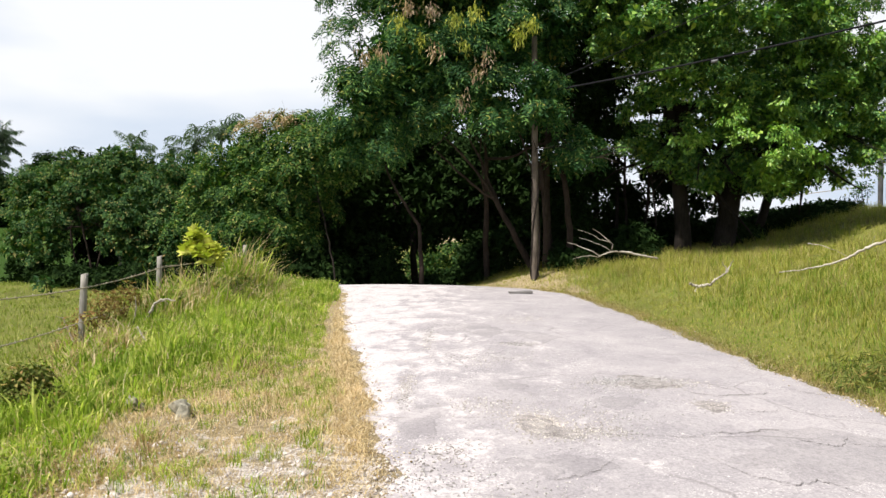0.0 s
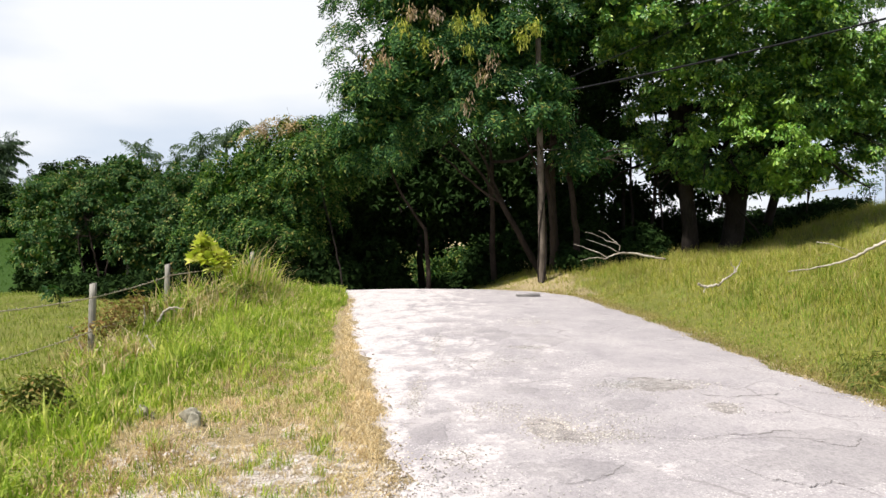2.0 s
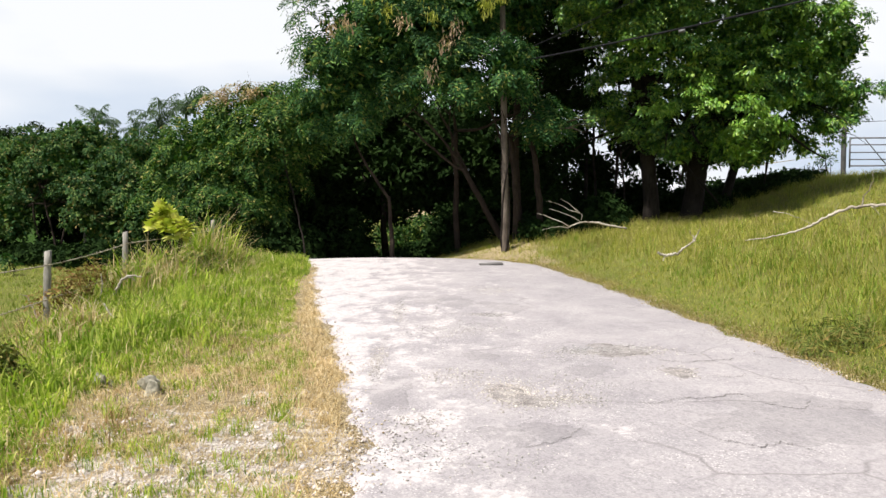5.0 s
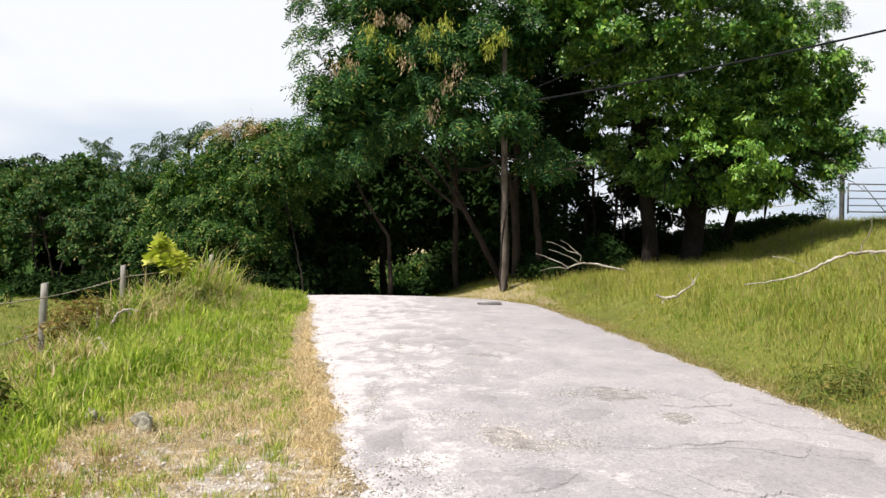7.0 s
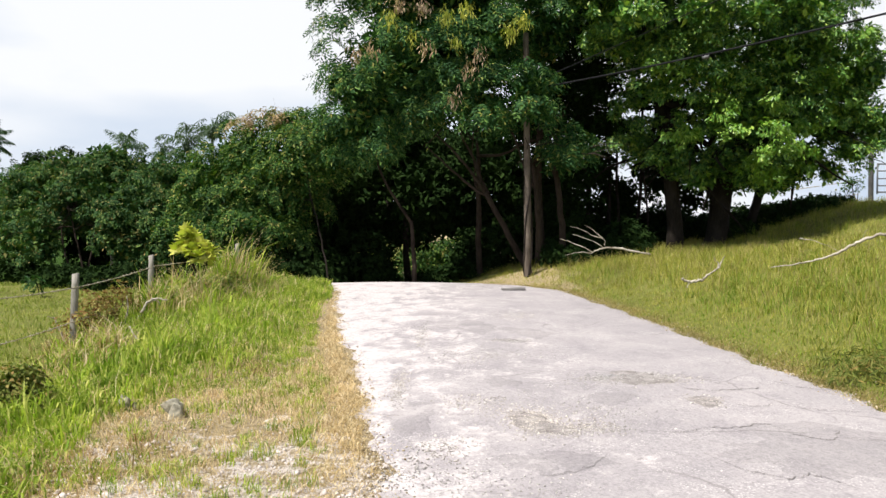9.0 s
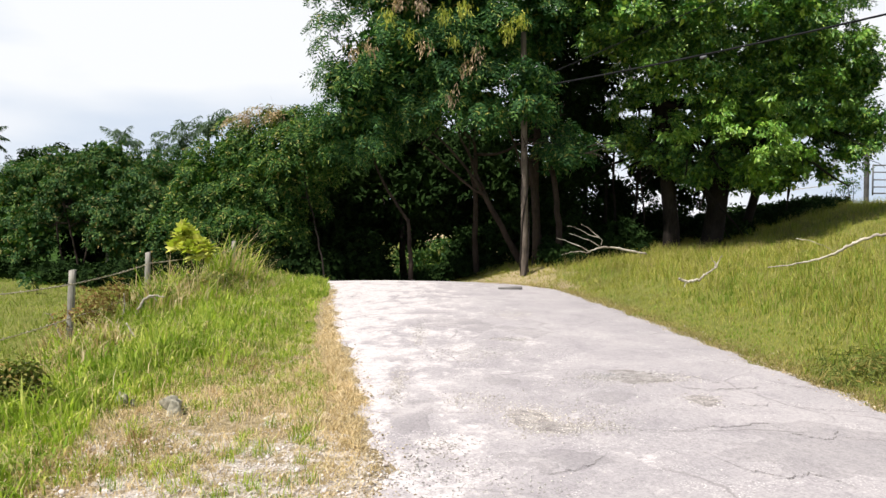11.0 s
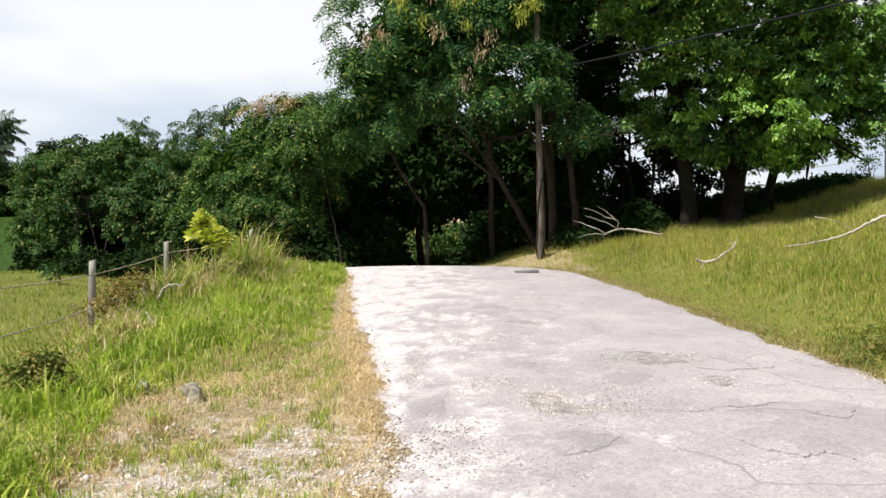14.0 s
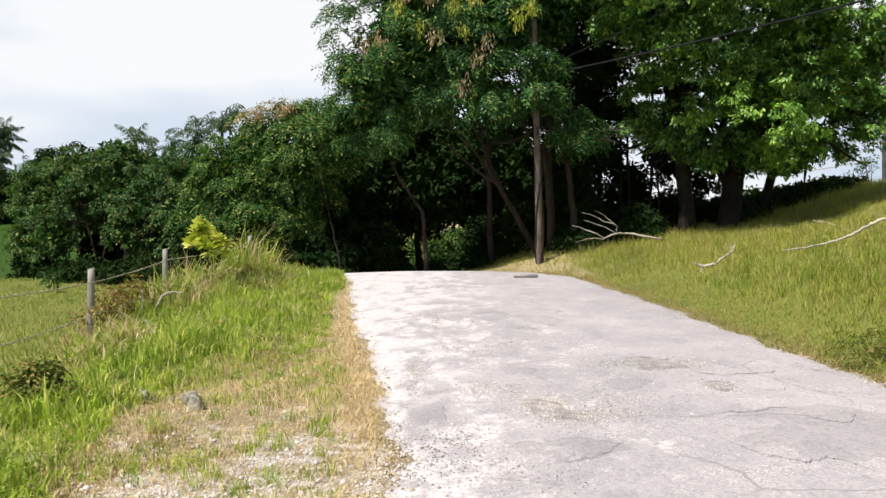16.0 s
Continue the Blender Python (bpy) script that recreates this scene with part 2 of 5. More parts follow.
M_ROAD = road_material("worn_pale_road", 1.0, 0.9)
M_SOIL = soil_material()
M_PATCH = road_material("grey_road_patch", 0.87, 0.4)
M_PATCH_ROUGH = plain_rough("crumbled_road_patch", (0.13, 0.115, 0.11), (0.46, 0.425, 0.41), 60, 0.95, 0.1, relief=1.0)
M_CRACK = plain_rough("crack_dirt", (0.12, 0.11, 0.11), (0.24, 0.22, 0.21), 40, 1.0, 0.05)
M_GRAVEL = plain_rough("pale_gravel", (0.46, 0.40, 0.37), (0.80, 0.73, 0.69), 9, 0.9, 0.15)
M_RUBBLE = leaf_material("road_chippings", [(0, (0.26, 0.24, 0.235)), (0.4, (0.38, 0.352, 0.348)), (0.8, (0.50, 0.465, 0.46)), (1, (0.70, 0.66, 0.64))], 0.95, 0.0)
M_ROCK = plain_rough("grey_rock", (0.06, 0.06, 0.042), (0.66, 0.61, 0.48), 22, 0.9, 0.2, relief=1.0)
M_POST = plain_rough("weathered_post_wood", (0.17, 0.16, 0.14), (0.40, 0.375, 0.335), 14, 0.9, 0.1, stretch=(4, 4, 0.5))
M_POLE = plain_rough("weathered_pole_wood", (0.042, 0.033, 0.027), (0.20, 0.165, 0.135), 12, 0.9, 0.1, stretch=(5, 5, 0.35))
# Both barks are set near black; canopy shade is partly in their colour.
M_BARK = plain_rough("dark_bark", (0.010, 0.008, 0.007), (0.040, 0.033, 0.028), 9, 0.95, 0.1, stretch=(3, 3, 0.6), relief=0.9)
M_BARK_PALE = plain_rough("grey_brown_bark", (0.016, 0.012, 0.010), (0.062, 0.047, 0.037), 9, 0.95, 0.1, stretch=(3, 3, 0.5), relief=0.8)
M_PALM_TRUNK = plain_rough("grey_palm_trunk", (0.12, 0.115, 0.105), (0.26, 0.25, 0.23), 5, 0.9, 0.1)
M_DEADWOOD = plain_rough("bleached_deadwood", (0.10, 0.075, 0.05), (0.66, 0.60, 0.50), 13, 0.9, 0.1, relief=0.9)
M_WIRE = plain_rough("rusty_grey_wire", (0.26, 0.22, 0.16), (0.52, 0.46, 0.36), 30, 0.6, 0.4)
M_CABLE = plain_rough("black_cable_sheath", (0.010, 0.010, 0.012), (0.022, 0.022, 0.025), 20, 0.9, 0.1)
M_GATEPOST = plain_rough("grey_gate_post_wood", (0.045, 0.045, 0.046), (0.13, 0.128, 0.125), 12, 0.9, 0.1, stretch=(5, 5, 0.35))
M_GATE = plain_rough("grey_gate_steel", (0.07, 0.072, 0.078), (0.15, 0.15, 0.155), 12, 0.6, 0.4)
M_PLANK = plain_rough("dark_wet_board", (0.13, 0.12, 0.115), (0.24, 0.23, 0.22), 16, 0.9, 0.2)

L_FEATHER = leaf_material("feathery_leaf", [(0, (0.017, 0.052, 0.020)), (0.6, (0.041, 0.112, 0.035)), (0.92, (0.135, 0.24, 0.060)), (1, (0.29, 0.27, 0.08))], 0.6, 0.18, gloss=0.12)
L_BROAD = leaf_material("broad_dark_leaf", [(0, (0.028, 0.085, 0.020)), (0.55, (0.080, 0.200, 0.040)), (0.88, (0.25, 0.395, 0.068)), (1, (0.36, 0.43, 0.10))], 0.42, 0.15, gloss=0.4)
# Lit copy of the broad leaf: the sunshine is in its colour.
L_BRIGHT = leaf_material("sunlit_broad_leaf", [(0, (0.075, 0.185, 0.026)), (0.6, (0.15, 0.29, 0.042)), (1, (0.29, 0.41, 0.075))], 0.42, 0.15, gloss=0.4)
L_ROADSIDE = leaf_material("roadside_leaf", [(0, (0.016, 0.050, 0.013)), (0.6, (0.042, 0.102, 0.021)), (0.9, (0.15, 0.225, 0.045)), (1, (0.30, 0.26, 0.09))], 0.6, 0.2)
L_BUSH = leaf_material("bush_leaf", [(0, (0.021, 0.060, 0.020)), (0.6, (0.050, 0.114, 0.034)), (0.9, (0.135, 0.20, 0.055)), (1, (0.28, 0.22, 0.09))], 0.6, 0.2)
# Canopy shade put into the leaf colour, for undergrowth, back and far crowns.
L_SHADE = leaf_material("shade_dark_leaf", [(0, (0.008, 0.020, 0.006)), (1, (0.024, 0.046, 0.012))], 0.9, 0.06, gloss=0.05)
# Green lifted towards grey, with distance haze put into the colour.
L_PALM = leaf_material("hazy_palm_leaf", [(0, (0.060, 0.098, 0.065)), (1, (0.13, 0.175, 0.115))])
L_YELLOW = leaf_material("yellow_shrub_leaf", [(0, (0.36, 0.40, 0.06)), (0.5, (0.56, 0.55, 0.12)), (1, (0.76, 0.69, 0.28))], 0.4, 0.3)
L_BROWN = leaf_material("withered_leaf", [(0, (0.13, 0.065, 0.025)), (0.5, (0.26, 0.16, 0.06)), (0.75, (0.21, 0.21, 0.06)), (1, (0.40, 0.33, 0.13))])
L_POD_BROWN = leaf_material("ripe_brown_pod", [(0, (0.24, 0.15, 0.10)), (1, (0.56, 0.42, 0.30))])
L_POD_GREEN = leaf_material("young_yellow_pod", [(0, (0.28, 0.31, 0.05)), (1, (0.50, 0.48, 0.11))])
TUFTY = dict(blot=2.4, low=(0.60, 0.66, 0.55), high=(1.32, 1.25, 1.1))
SWARD = dict(blot=0.9, low=(0.86, 0.87, 0.80), high=(1.14, 1.11, 1.05))
G_GREEN = leaf_material("green_grass", [(0, (0.15, 0.25, 0.028)), (0.5, (0.30, 0.39, 0.054)), (0.85, (0.46, 0.50, 0.11)), (1, (0.64, 0.57, 0.25))], 0.5, 0.32, **TUFTY)
G_BANK = leaf_material("bank_grass", [(0, (0.245, 0.255, 0.050)), (0.5, (0.34, 0.33, 0.072)), (0.85, (0.43, 0.385, 0.115)), (1, (0.54, 0.47, 0.22))], 0.55, 0.4, **SWARD)
G_BANK_GREEN = leaf_material("fresh_bank_grass", [(0, (0.135, 0.215, 0.028)), (0.6, (0.215, 0.30, 0.046)), (1, (0.36, 0.40, 0.09))], 0.55, 0.4, **SWARD)
G_WIDE = leaf_material("broad_grass", [(0, (0.20, 0.275, 0.050)), (0.6, (0.325, 0.40, 0.080)), (1, (0.50, 0.51, 0.15))], 0.5, 0.4, **TUFTY)
G_WITHERED = leaf_material("withered_grass", [(0, (0.22, 0.15, 0.075)), (1, (0.44, 0.33, 0.18))], 0.7, 0.3, (1, 0.9, 0.7))
G_DRY = leaf_material("straw_grass", [(0, (0.44, 0.335, 0.17)), (0.6, (0.64, 0.515, 0.31)), (1, (0.80, 0.69, 0.49))], 0.7, 0.35, (1, 0.95, 0.8), **SWARD)
G_FIELD = leaf_material("field_grass", [(0, (0.18, 0.22, 0.052)), (0.6, (0.27, 0.295, 0.082)), (1, (0.39, 0.37, 0.145))], 0.6, 0.4, blot=0.5, low=(0.82, 0.86, 0.85), high=(1.15, 1.1, 1.0))
G_PASTURE = leaf_material("pasture_grass", [(0, (0.028, 0.064, 0.009)), (1, (0.048, 0.098, 0.014))], 0.6, 0.25)


def shoulder_material():
    m, n, l, bsdf = material("crushed_stone_and_litter", 0.95, 0.1)
    f = noise_node(n, l, 60, 4, 0.7)
    g = noise_node(n, l, 9, 6, 0.75)
    stone = ramp(n, l, f, [(0.38, (0.40, 0.34, 0.29)), (0.58, (0.84, 0.77, 0.71))])
    litter = ramp(n, l, f, [(0.35, (0.24, 0.19, 0.12)), (0.65, (0.54, 0.45, 0.31))])
    l.new(mix(n, l, ramp(n, l, g, [(0.44, (0, 0, 0)), (0.54, (1, 1, 1))]), litter, stone), bsdf.inputs["Base Color"])
    bump(n, l, bsdf, f, 1.0, 0.03)
    return m


M_SHOULDER = shoulder_material()
G_BANK_STRAW = leaf_material("bank_straw", [(0, (0.24, 0.21, 0.075)), (1, (0.42, 0.36, 0.17))], 0.65, 0.35, (1, 0.95, 0.7), **SWARD)
L_WEED = leaf_material("weed_leaf", [(0, (0.10, 0.135, 0.032)), (0.6, (0.19, 0.215, 0.055)), (0.82, (0.30, 0.26, 0.085)), (1, (0.36, 0.22, 0.09))], 0.7)


# ---- building helpers ----


def mesh_of(name, geo, mat, smooth=False):
    V, F = np.asarray(geo[0], np.float32), np.asarray(geo[1], np.int32)
    me = bpy.data.meshes.new(name)
    k = F.shape[1]
    me.vertices.add(len(V))
    me.vertices.foreach_set("co", V.ravel())
    me.loops.add(F.size)
    me.loops.foreach_set("vertex_index", F.ravel())
    me.polygons.add(len(F))
    me.polygons.foreach_set("loop_start", np.arange(0, F.size, k, dtype=np.int32))
    me.update(calc_edges=True)
    if smooth:
        me.polygons.foreach_set("use_smooth", np.ones(len(F), bool))
    me.materials.append(mat)
    return me


def part(name, geo, mat, parent=None, label="", smooth=False):
    ob = new(name, mesh_of(name, geo, mat, smooth))
    ob.parent = parent
    return tagged(ob, label) if label else ob


def join(*geos):
    V, F, n = [], [], 0
    for v, f in geos:
        V.append(np.asarray(v, float))
        F.append(np.asarray(f, int) + n)
        n += len(v)
    return np.concatenate(V), np.concatenate(F)


def tube(points, radii, sides=8, rough=0.0, rng=None):
    """A closed round bar along a line of points, as triangles."""
    P = np.asarray(points, float)
    r = np.broadcast_to(np.asarray(radii, float), (len(P),))
    T = np.gradient(P, axis=0)
    T /= np.linalg.norm(T, axis=1, keepdims=True) + 1e-9
    ref = np.where(np.abs(T[:, 2:3]) > 0.9, np.array([[1.0, 0, 0]]), np.array([[0, 0, 1.0]]))
    ref = np.broadcast_to(ref[0], T.shape)
    A = np.cross(T, ref)
    A /= np.linalg.norm(A, axis=1, keepdims=True) + 1e-9
    B = np.cross(T, A)
    a = np.linspace(0, 2 * np.pi, sides, endpoint=False)
    rr = r[:, None] * np.ones((1, sides))
    if rough and rng is not None:
        rr = rr * (1 + rng.normal(0, rough, rr.shape))
    V = P[:, None] + rr[..., None] * (np.cos(a)[None, :, None] * A[:, None] + np.sin(a)[None, :, None] * B[:, None])
    n = len(P)
    i, j = np.meshgrid(np.arange(n - 1), np.arange(sides), indexing="ij")
    p, q = (i * sides + j).ravel(), (i * sides + (j + 1) % sides).ravel()
    F = np.concatenate([np.stack([p, p + sides, q + sides], 1), np.stack([p, q + sides, q], 1)])
    V = np.concatenate([V.reshape(-1, 3), P[:1], P[-1:]])
    j = np.arange(sides)
    k = (j + 1) % sides
    lo, hi = n * sides, n * sides + 1
    F = np.concatenate([F, np.stack([np.full(sides, lo), j, k], 1), np.stack([np.full(sides, hi), (n - 1) * sides + k, (n - 1) * sides + j], 1)])
    return V, F


def bend(a, b, lift=(0, 0, 0), n=8, wobble=0.0, rng=None):
    """Points along an arc from a to b that leans out by lift at its middle."""
    a, b, c = np.asarray(a, float), np.asarray(b, float), np.asarray(lift, float)
    t = np.linspace(0, 1, n)[:, None]
    P = a * (1 - t) + b * t + c * (4 * t * (1 - t))
    if wobble and rng is not None:
        d = np.cumsum(rng.normal(0, wobble, P.shape), axis=0)
        P = P + (d - t * d[-1]) * np.minimum(1, 4 * t)
    return P


def unit(v):
    return v / (np.linalg.norm(v, axis=-1, keepdims=True) + 1e-9)


def leaf_geo(base, axis, length, width, rng, fold=0.25, face=(0, 0, 1.0)):
    """Folded, pointed leaves of two triangles each."""
    n = len(base)
    axis = unit(axis)
    side = unit(np.cross(axis, rng.normal(0, 0.35, (n, 3)) + np.asarray(face)))
    up = np.cross(side, axis)
    L, W = np.broadcast_to(length, n)[:, None], np.broadcast_to(width, n)[:, None]
    mid = base + axis * L * 0.45 + up * W * fold
    V = np.stack([base, mid + side * W * 0.5, base + axis * L, mid - side * W * 0.5], 1).reshape(-1, 3)
    k = np.arange(n)[:, None] * 4
    F = np.concatenate([k + np.array([[0, 1, 2]]), k + np.array([[0, 2, 3]])])
    return V, F


def sprays(centre, axis, face, n_leaf, size, leaf, rng):
    """Feather-like sprays: leaflets set alternately along short stalks, in the plane that faces the light."""
    n = len(centre)
    side = unit(np.cross(axis, face + rng.normal(0, 0.25, (n, 3))))
    geos_b, geos_a = [], []
    s = size * rng.uniform(0.7, 1.25, n)[:, None]
    for i in range(n_leaf):
        t = (i + 0.5) / n_leaf
        sg = 1 if i % 2 else -1
        geos_b.append(centre + axis * s * t + np.array([0, 0, -0.2]) * s * t * t)
        geos_a.append(axis * 0.6 + sg * side * (0.95 - 0.4 * t) + rng.normal(0, 0.12, (n, 3)))
    b, a = np.concatenate(geos_b), np.concatenate(geos_a)
    L = leaf[0] * rng.uniform(0.75, 1.2, len(b))
    return leaf_geo(b, a, L, leaf[1] * rng.uniform(0.8, 1.2, len(b)), rng, face=np.tile(face * 1.3, (n_leaf, 1)))


def shell_points(lobes, n, rng, inner=0.45):
    """Points in a union of blobs, most of them near the outside, with the way out at each."""
    w = np.array([l[3] * l[4] + l[3] * l[5] + l[4] * l[5] for l in lobes])
    which = rng.choice(len(lobes), n, p=w / w.sum())
    L = np.array(lobes, float)[which]
    d = unit(rng.normal(0, 1, (n, 3)))
    r = rng.uniform(inner ** 2, 1.0, n) ** 0.5
    bumps = 1 + 0.16 * np.sin(d[:, 0] * 6 + which * 1.7) * np.sin(d[:, 1] * 5 + which) + 0.1 * np.sin(d[:, 2] * 9 + which * 2.3)
    return L[:, :3] + d * L[:, 3:6] * (r * bumps)[:, None], d


def crown(lobes, clumps, twigs, spread, rng, kind="spray", leaf=(0.16, 0.06), size=0.36, n_leaf=7, droop=0.5, inner=0.75, core=1.0, per=14):
    """Billowing boughs on the outside of the lobes, leafy above and open below, with big shaded leaves inside."""
    trim = [(l[0], l[1], l[2], *[max(r - 0.6 * q, 0.4 * r) for r, q in zip(l[3:], spread)]) for l in lobes]
    c, d = shell_points(trim, clumps, rng, inner)
    m = len(c)
    scale = rng.uniform(0.55, 1.25, m)
    k = np.maximum(2, (twigs * scale ** 2).astype(int))
    own = np.repeat(np.arange(m), k)
    # each bough end is a dome: leaves hang like shingles on its top and outer side, its underside stays bare
    u = unit(rng.normal(0, 1, (len(own), 3)) + np.array([0, 0, 0.55]) + 0.9 * d[own])
    low = u[:, 2] < -0.3
    u[low, 2] *= -1
    wave = 1 + 0.2 * np.sin(5 * u[:, 0] + own) * np.sin(5 * u[:, 1] + 2 * own)
    tw = c[own] + u * np.array(spread) * (scale[own] * rng.uniform(0.8, 1.03, len(own)) * wave)[:, None]
    face = unit(u + np.array([0, 0, 0.3]) + rng.normal(0, 0.3, u.shape))
    hang = np.array([0, 0, -droop]) + 0.45 * u * np.array([1, 1, 0]) + rng.normal(0, 0.35, u.shape)
    hang = unit(hang - 0.85 * face * (hang * face).sum(1, keepdims=True))
    if kind == "spray":
        geos = [sprays(tw - hang * size * 0.4, hang, face, n_leaf, size, leaf, rng)]
    else:
        q = np.repeat(tw, per, 0) + rng.normal(0, 1, (len(tw) * per, 3)) * np.array([1, 1, 0.8]) * leaf[0] * 0.5
        ax = np.repeat(hang, per, 0) + rng.normal(0, 0.5, q.shape)
        geos = [leaf_geo(q, ax, leaf[0] * rng.uniform(0.7, 1.25, len(q)), leaf[1] * rng.uniform(0.8, 1.2, len(q)), rng, face=np.repeat(face * 1.2, per, 0))]
    if core:
        vol = sum(l[3] * l[4] * l[5] for l in lobes)
        n = int(1.8 * core * min(14000, 230 * vol + 150))
        q, e = shell_points([(l[0], l[1], l[2], l[3] * 0.66, l[4] * 0.66, l[5] * 0.66) for l in lobes if l[3] > 0.68 or len(lobes) < 5], n, rng, 0.1)
        geos.append(leaf_geo(q, rng.normal(0, 1, (n, 3)), 1.6 * leaf[0] * rng.uniform(0.7, 1.2, n), 2.3 * leaf[1] * rng.uniform(0.7, 1.2, n), rng))
    return join(*geos)


def limbs(base, tips, radius, rng, sides=8, wobble=0.05):
    """Boughs that leave a stem and thin out towards their tips."""
    out = []
    for tip in tips:
        tip = np.asarray(tip, float)
        b = np.asarray(base, float)
        up = np.array([0, 0, 0.12 * np.linalg.norm(tip - b)])
        P = bend(b, tip, -up * 0.4 + np.array([*rng.normal(0, 0.12, 2), 0]), 9, wobble, rng)
        out.append(tube(P, np.linspace(radius, radius * 0.22, 9), sides, 0.06, rng))
        for k in range(3):
            s = P[rng.integers(4, 8)]
            e = s + unit(tip - b) * rng.uniform(0.5, 1.1) + rng.normal(0, 0.45, 3)
            out.append(tube(bend(s, e, (0, 0, 0.06), 5, wobble, rng), np.linspace(radius * 0.4, radius * 0.1, 5), 5))
    return out


def thing(name, label, category, group="", at=(0, 0, 0)):
    ob = new(name)
    ob.empty_display_size = 0.2
    ob.location = at
    return tagged(ob, label, category, group)


def local(geo, at):
    return geo[0] - np.asarray(at, float), geo[1]


# ---- ground ----
def road_left(y):
    return np.interp(y, [-60, 0, 3, 5, 7.5, 11, 15, 19, 21.5, 25, 30, 45], [-0.8, -0.3, -0.33, -0.42, -0.72, -1.36, -1.97, -2.45, -2.9, -4.6, -8.2, -20])


def road_right(y):
    return np.interp(y, [-60, 0, 5, 7.5, 11, 15, 19, 20.5, 21.5, 25, 30, 45], [4.6, 4.15, 3.95, 3.83, 3.63, 3.39, 3.05, 2.3, 1.3, -1.2, -5.0, -15])


def bank_edge(y):
    return np.interp(y, [-60, 5, 7.5, 11, 15, 19, 21.5, 23, 26, 45], [4.7, 3.95, 3.83, 3.63, 3.39, 3.05, 1.9, 0.9, 0.0, -1.0])


def smooth(a, b, v):
    t = np.clip((v - a) / (b - a), 0, 1)
    return t * t * (3 - 2 * t)


def lumps(x, y):
    return (np.sin(x * 1.9 + 0.7 * np.sin(y * 1.1)) * np.sin(y * 1.6 + 0.9 * np.sin(x * 0.8)) * 0.5 + np.sin(x * 4.3 + y * 1.3) * np.sin(y * 3.7 - x * 1.1) * 0.25
            + np.sin(x * 0.6 + 1.3) * np.sin(y * 0.45 + 0.4) * 0.6)


def height(x, y):
    """The lie of the land: a level lane, a grass bank on one side, low pasture on the other."""
    x, y = np.asarray(x, float), np.asarray(y, float)
    s = np.maximum(x - bank_edge(y), 0)
    bank = np.interp(s, [0, 0.25, 0.8, 1.6, 3, 6, 10, 14, 17, 24, 45, 90], [0, 0.03, 0.22, 0.50, 0.86, 1.38, 1.9, 2.38, 2.5, 2.3, 1.2, 0.6])
    low = np.interp(s, [0, 0.25, 0.8, 1.6, 3, 6, 8.2, 10, 13, 16, 18, 24, 45, 90], [0, 0.03, 0.16, 0.34, 0.52, 0.73, 0.90, 1.26, 1.98, 2.45, 2.5, 2.3, 1.2, 0.6])
    bank = bank + (low - bank) * smooth(15, 23, y)
    bank = bank * (1 - 0.75 * smooth(35, 55, y)) * (0.25 + 0.75 * smooth(-25, 4, y))
    d = np.maximum(road_left(np.minimum(y, 22)) - x, 0)
    field = np.interp(d, [0, 0.6, 2.0, 3.2, 4.4, 8, 20, 60], [0, 0.02, 0.03, -0.06, -0.24, -0.36, -0.5, -0.6])
    z = np.where(s > 0, bank, np.where(d > 0, field, 0))
    z = z - 1.5 * smooth(20.6, 36, y) * smooth(5, 0, x) * smooth(-14, -6, x) - 0.4 * smooth(26, 34, y) * smooth(-4, -12, x)
    z = z + 2.6 * smooth(34, 72, y) * smooth(-6, -24, x)
    off = np.clip(np.maximum(s, d) / 1.2, 0, 1)
    return z + 0.045 * lumps(x, y) * off


def ground_sheet():
    xs = np.concatenate([[-2500, -900, -400, -200, -120, -80], np.arange(-60, -16, 2.0), np.arange(-16, 20, 0.25), np.arange(20, 60, 2.0), [60, 80, 120, 200, 400, 900, 2500]])
    ys = np.concatenate([[-2500, -600, -200, -80, -40, -20], np.arange(-12, 2, 1.0), np.arange(2, 36, 0.25), np.arange(36, 84, 2.0), [84, 100, 140, 220, 400, 900, 2500]])
    X, Y = np.meshgrid(xs, ys, indexing="ij")
    Z = height(X, Y)
    V = np.stack([X, Y, Z], -1).reshape(-1, 3)
    i, j = np.meshgrid(np.arange(len(xs) - 1), np.arange(len(ys) - 1), indexing="ij")
    p = (i * len(ys) + j).ravel()
    F = np.stack([p, p + len(ys), p + len(ys) + 1, p + 1], 1)
    return V, F


ground = part("ground", ground_sheet(), M_SOIL, None, "dry grassy soil of a roadside verge and pasture", smooth=True)
tagged(ground, category="ground", kind="structure")


def road_sheet():
    ys = np.concatenate([np.arange(-60, 1, 2.0), np.arange(1, 24, 0.12), np.arange(24, 40, 0.5)])
    n = 40
    u = np.linspace(0, 1, n)
    el = 0.09 * np.sin(ys * 2.1) * np.sin(ys * 0.7 + 1) + 0.05 * np.sin(ys * 6.3 + 0.5) + 0.03 * np.sin(ys * 15.1)
    er = 0.07 * np.sin(ys * 1.7 + 2) * np.sin(ys * 0.9) + 0.05 * np.sin(ys * 5.2 + 1.5) + 0.03 * np.sin(ys * 13.7)
    X = (road_left(ys) + el)[:, None] * (1 - u) + (road_right(ys) + er)[:, None] * u
    Y = np.repeat(ys[:, None], n, 1)
    edge = np.minimum(u, 1 - u)[None, :]
    Z = height(X, Y) * 1.0 + 0.022 * smooth(0, 0.02, edge) + 0.035 * (4 * u * (1 - u))[None, :] + 0.006 * lumps(X * 0.8, Y * 0.8) * smooth(0, 0.1, edge)
    V = np.stack([X, Y, Z], -1).reshape(-1, 3)
    i, j = np.meshgrid(np.arange(len(ys) - 1), np.arange(n - 1), indexing="ij")
    p = (i * n + j).ravel()
    return V, np.stack([p, p + 1, p + n + 1, p + n], 1)


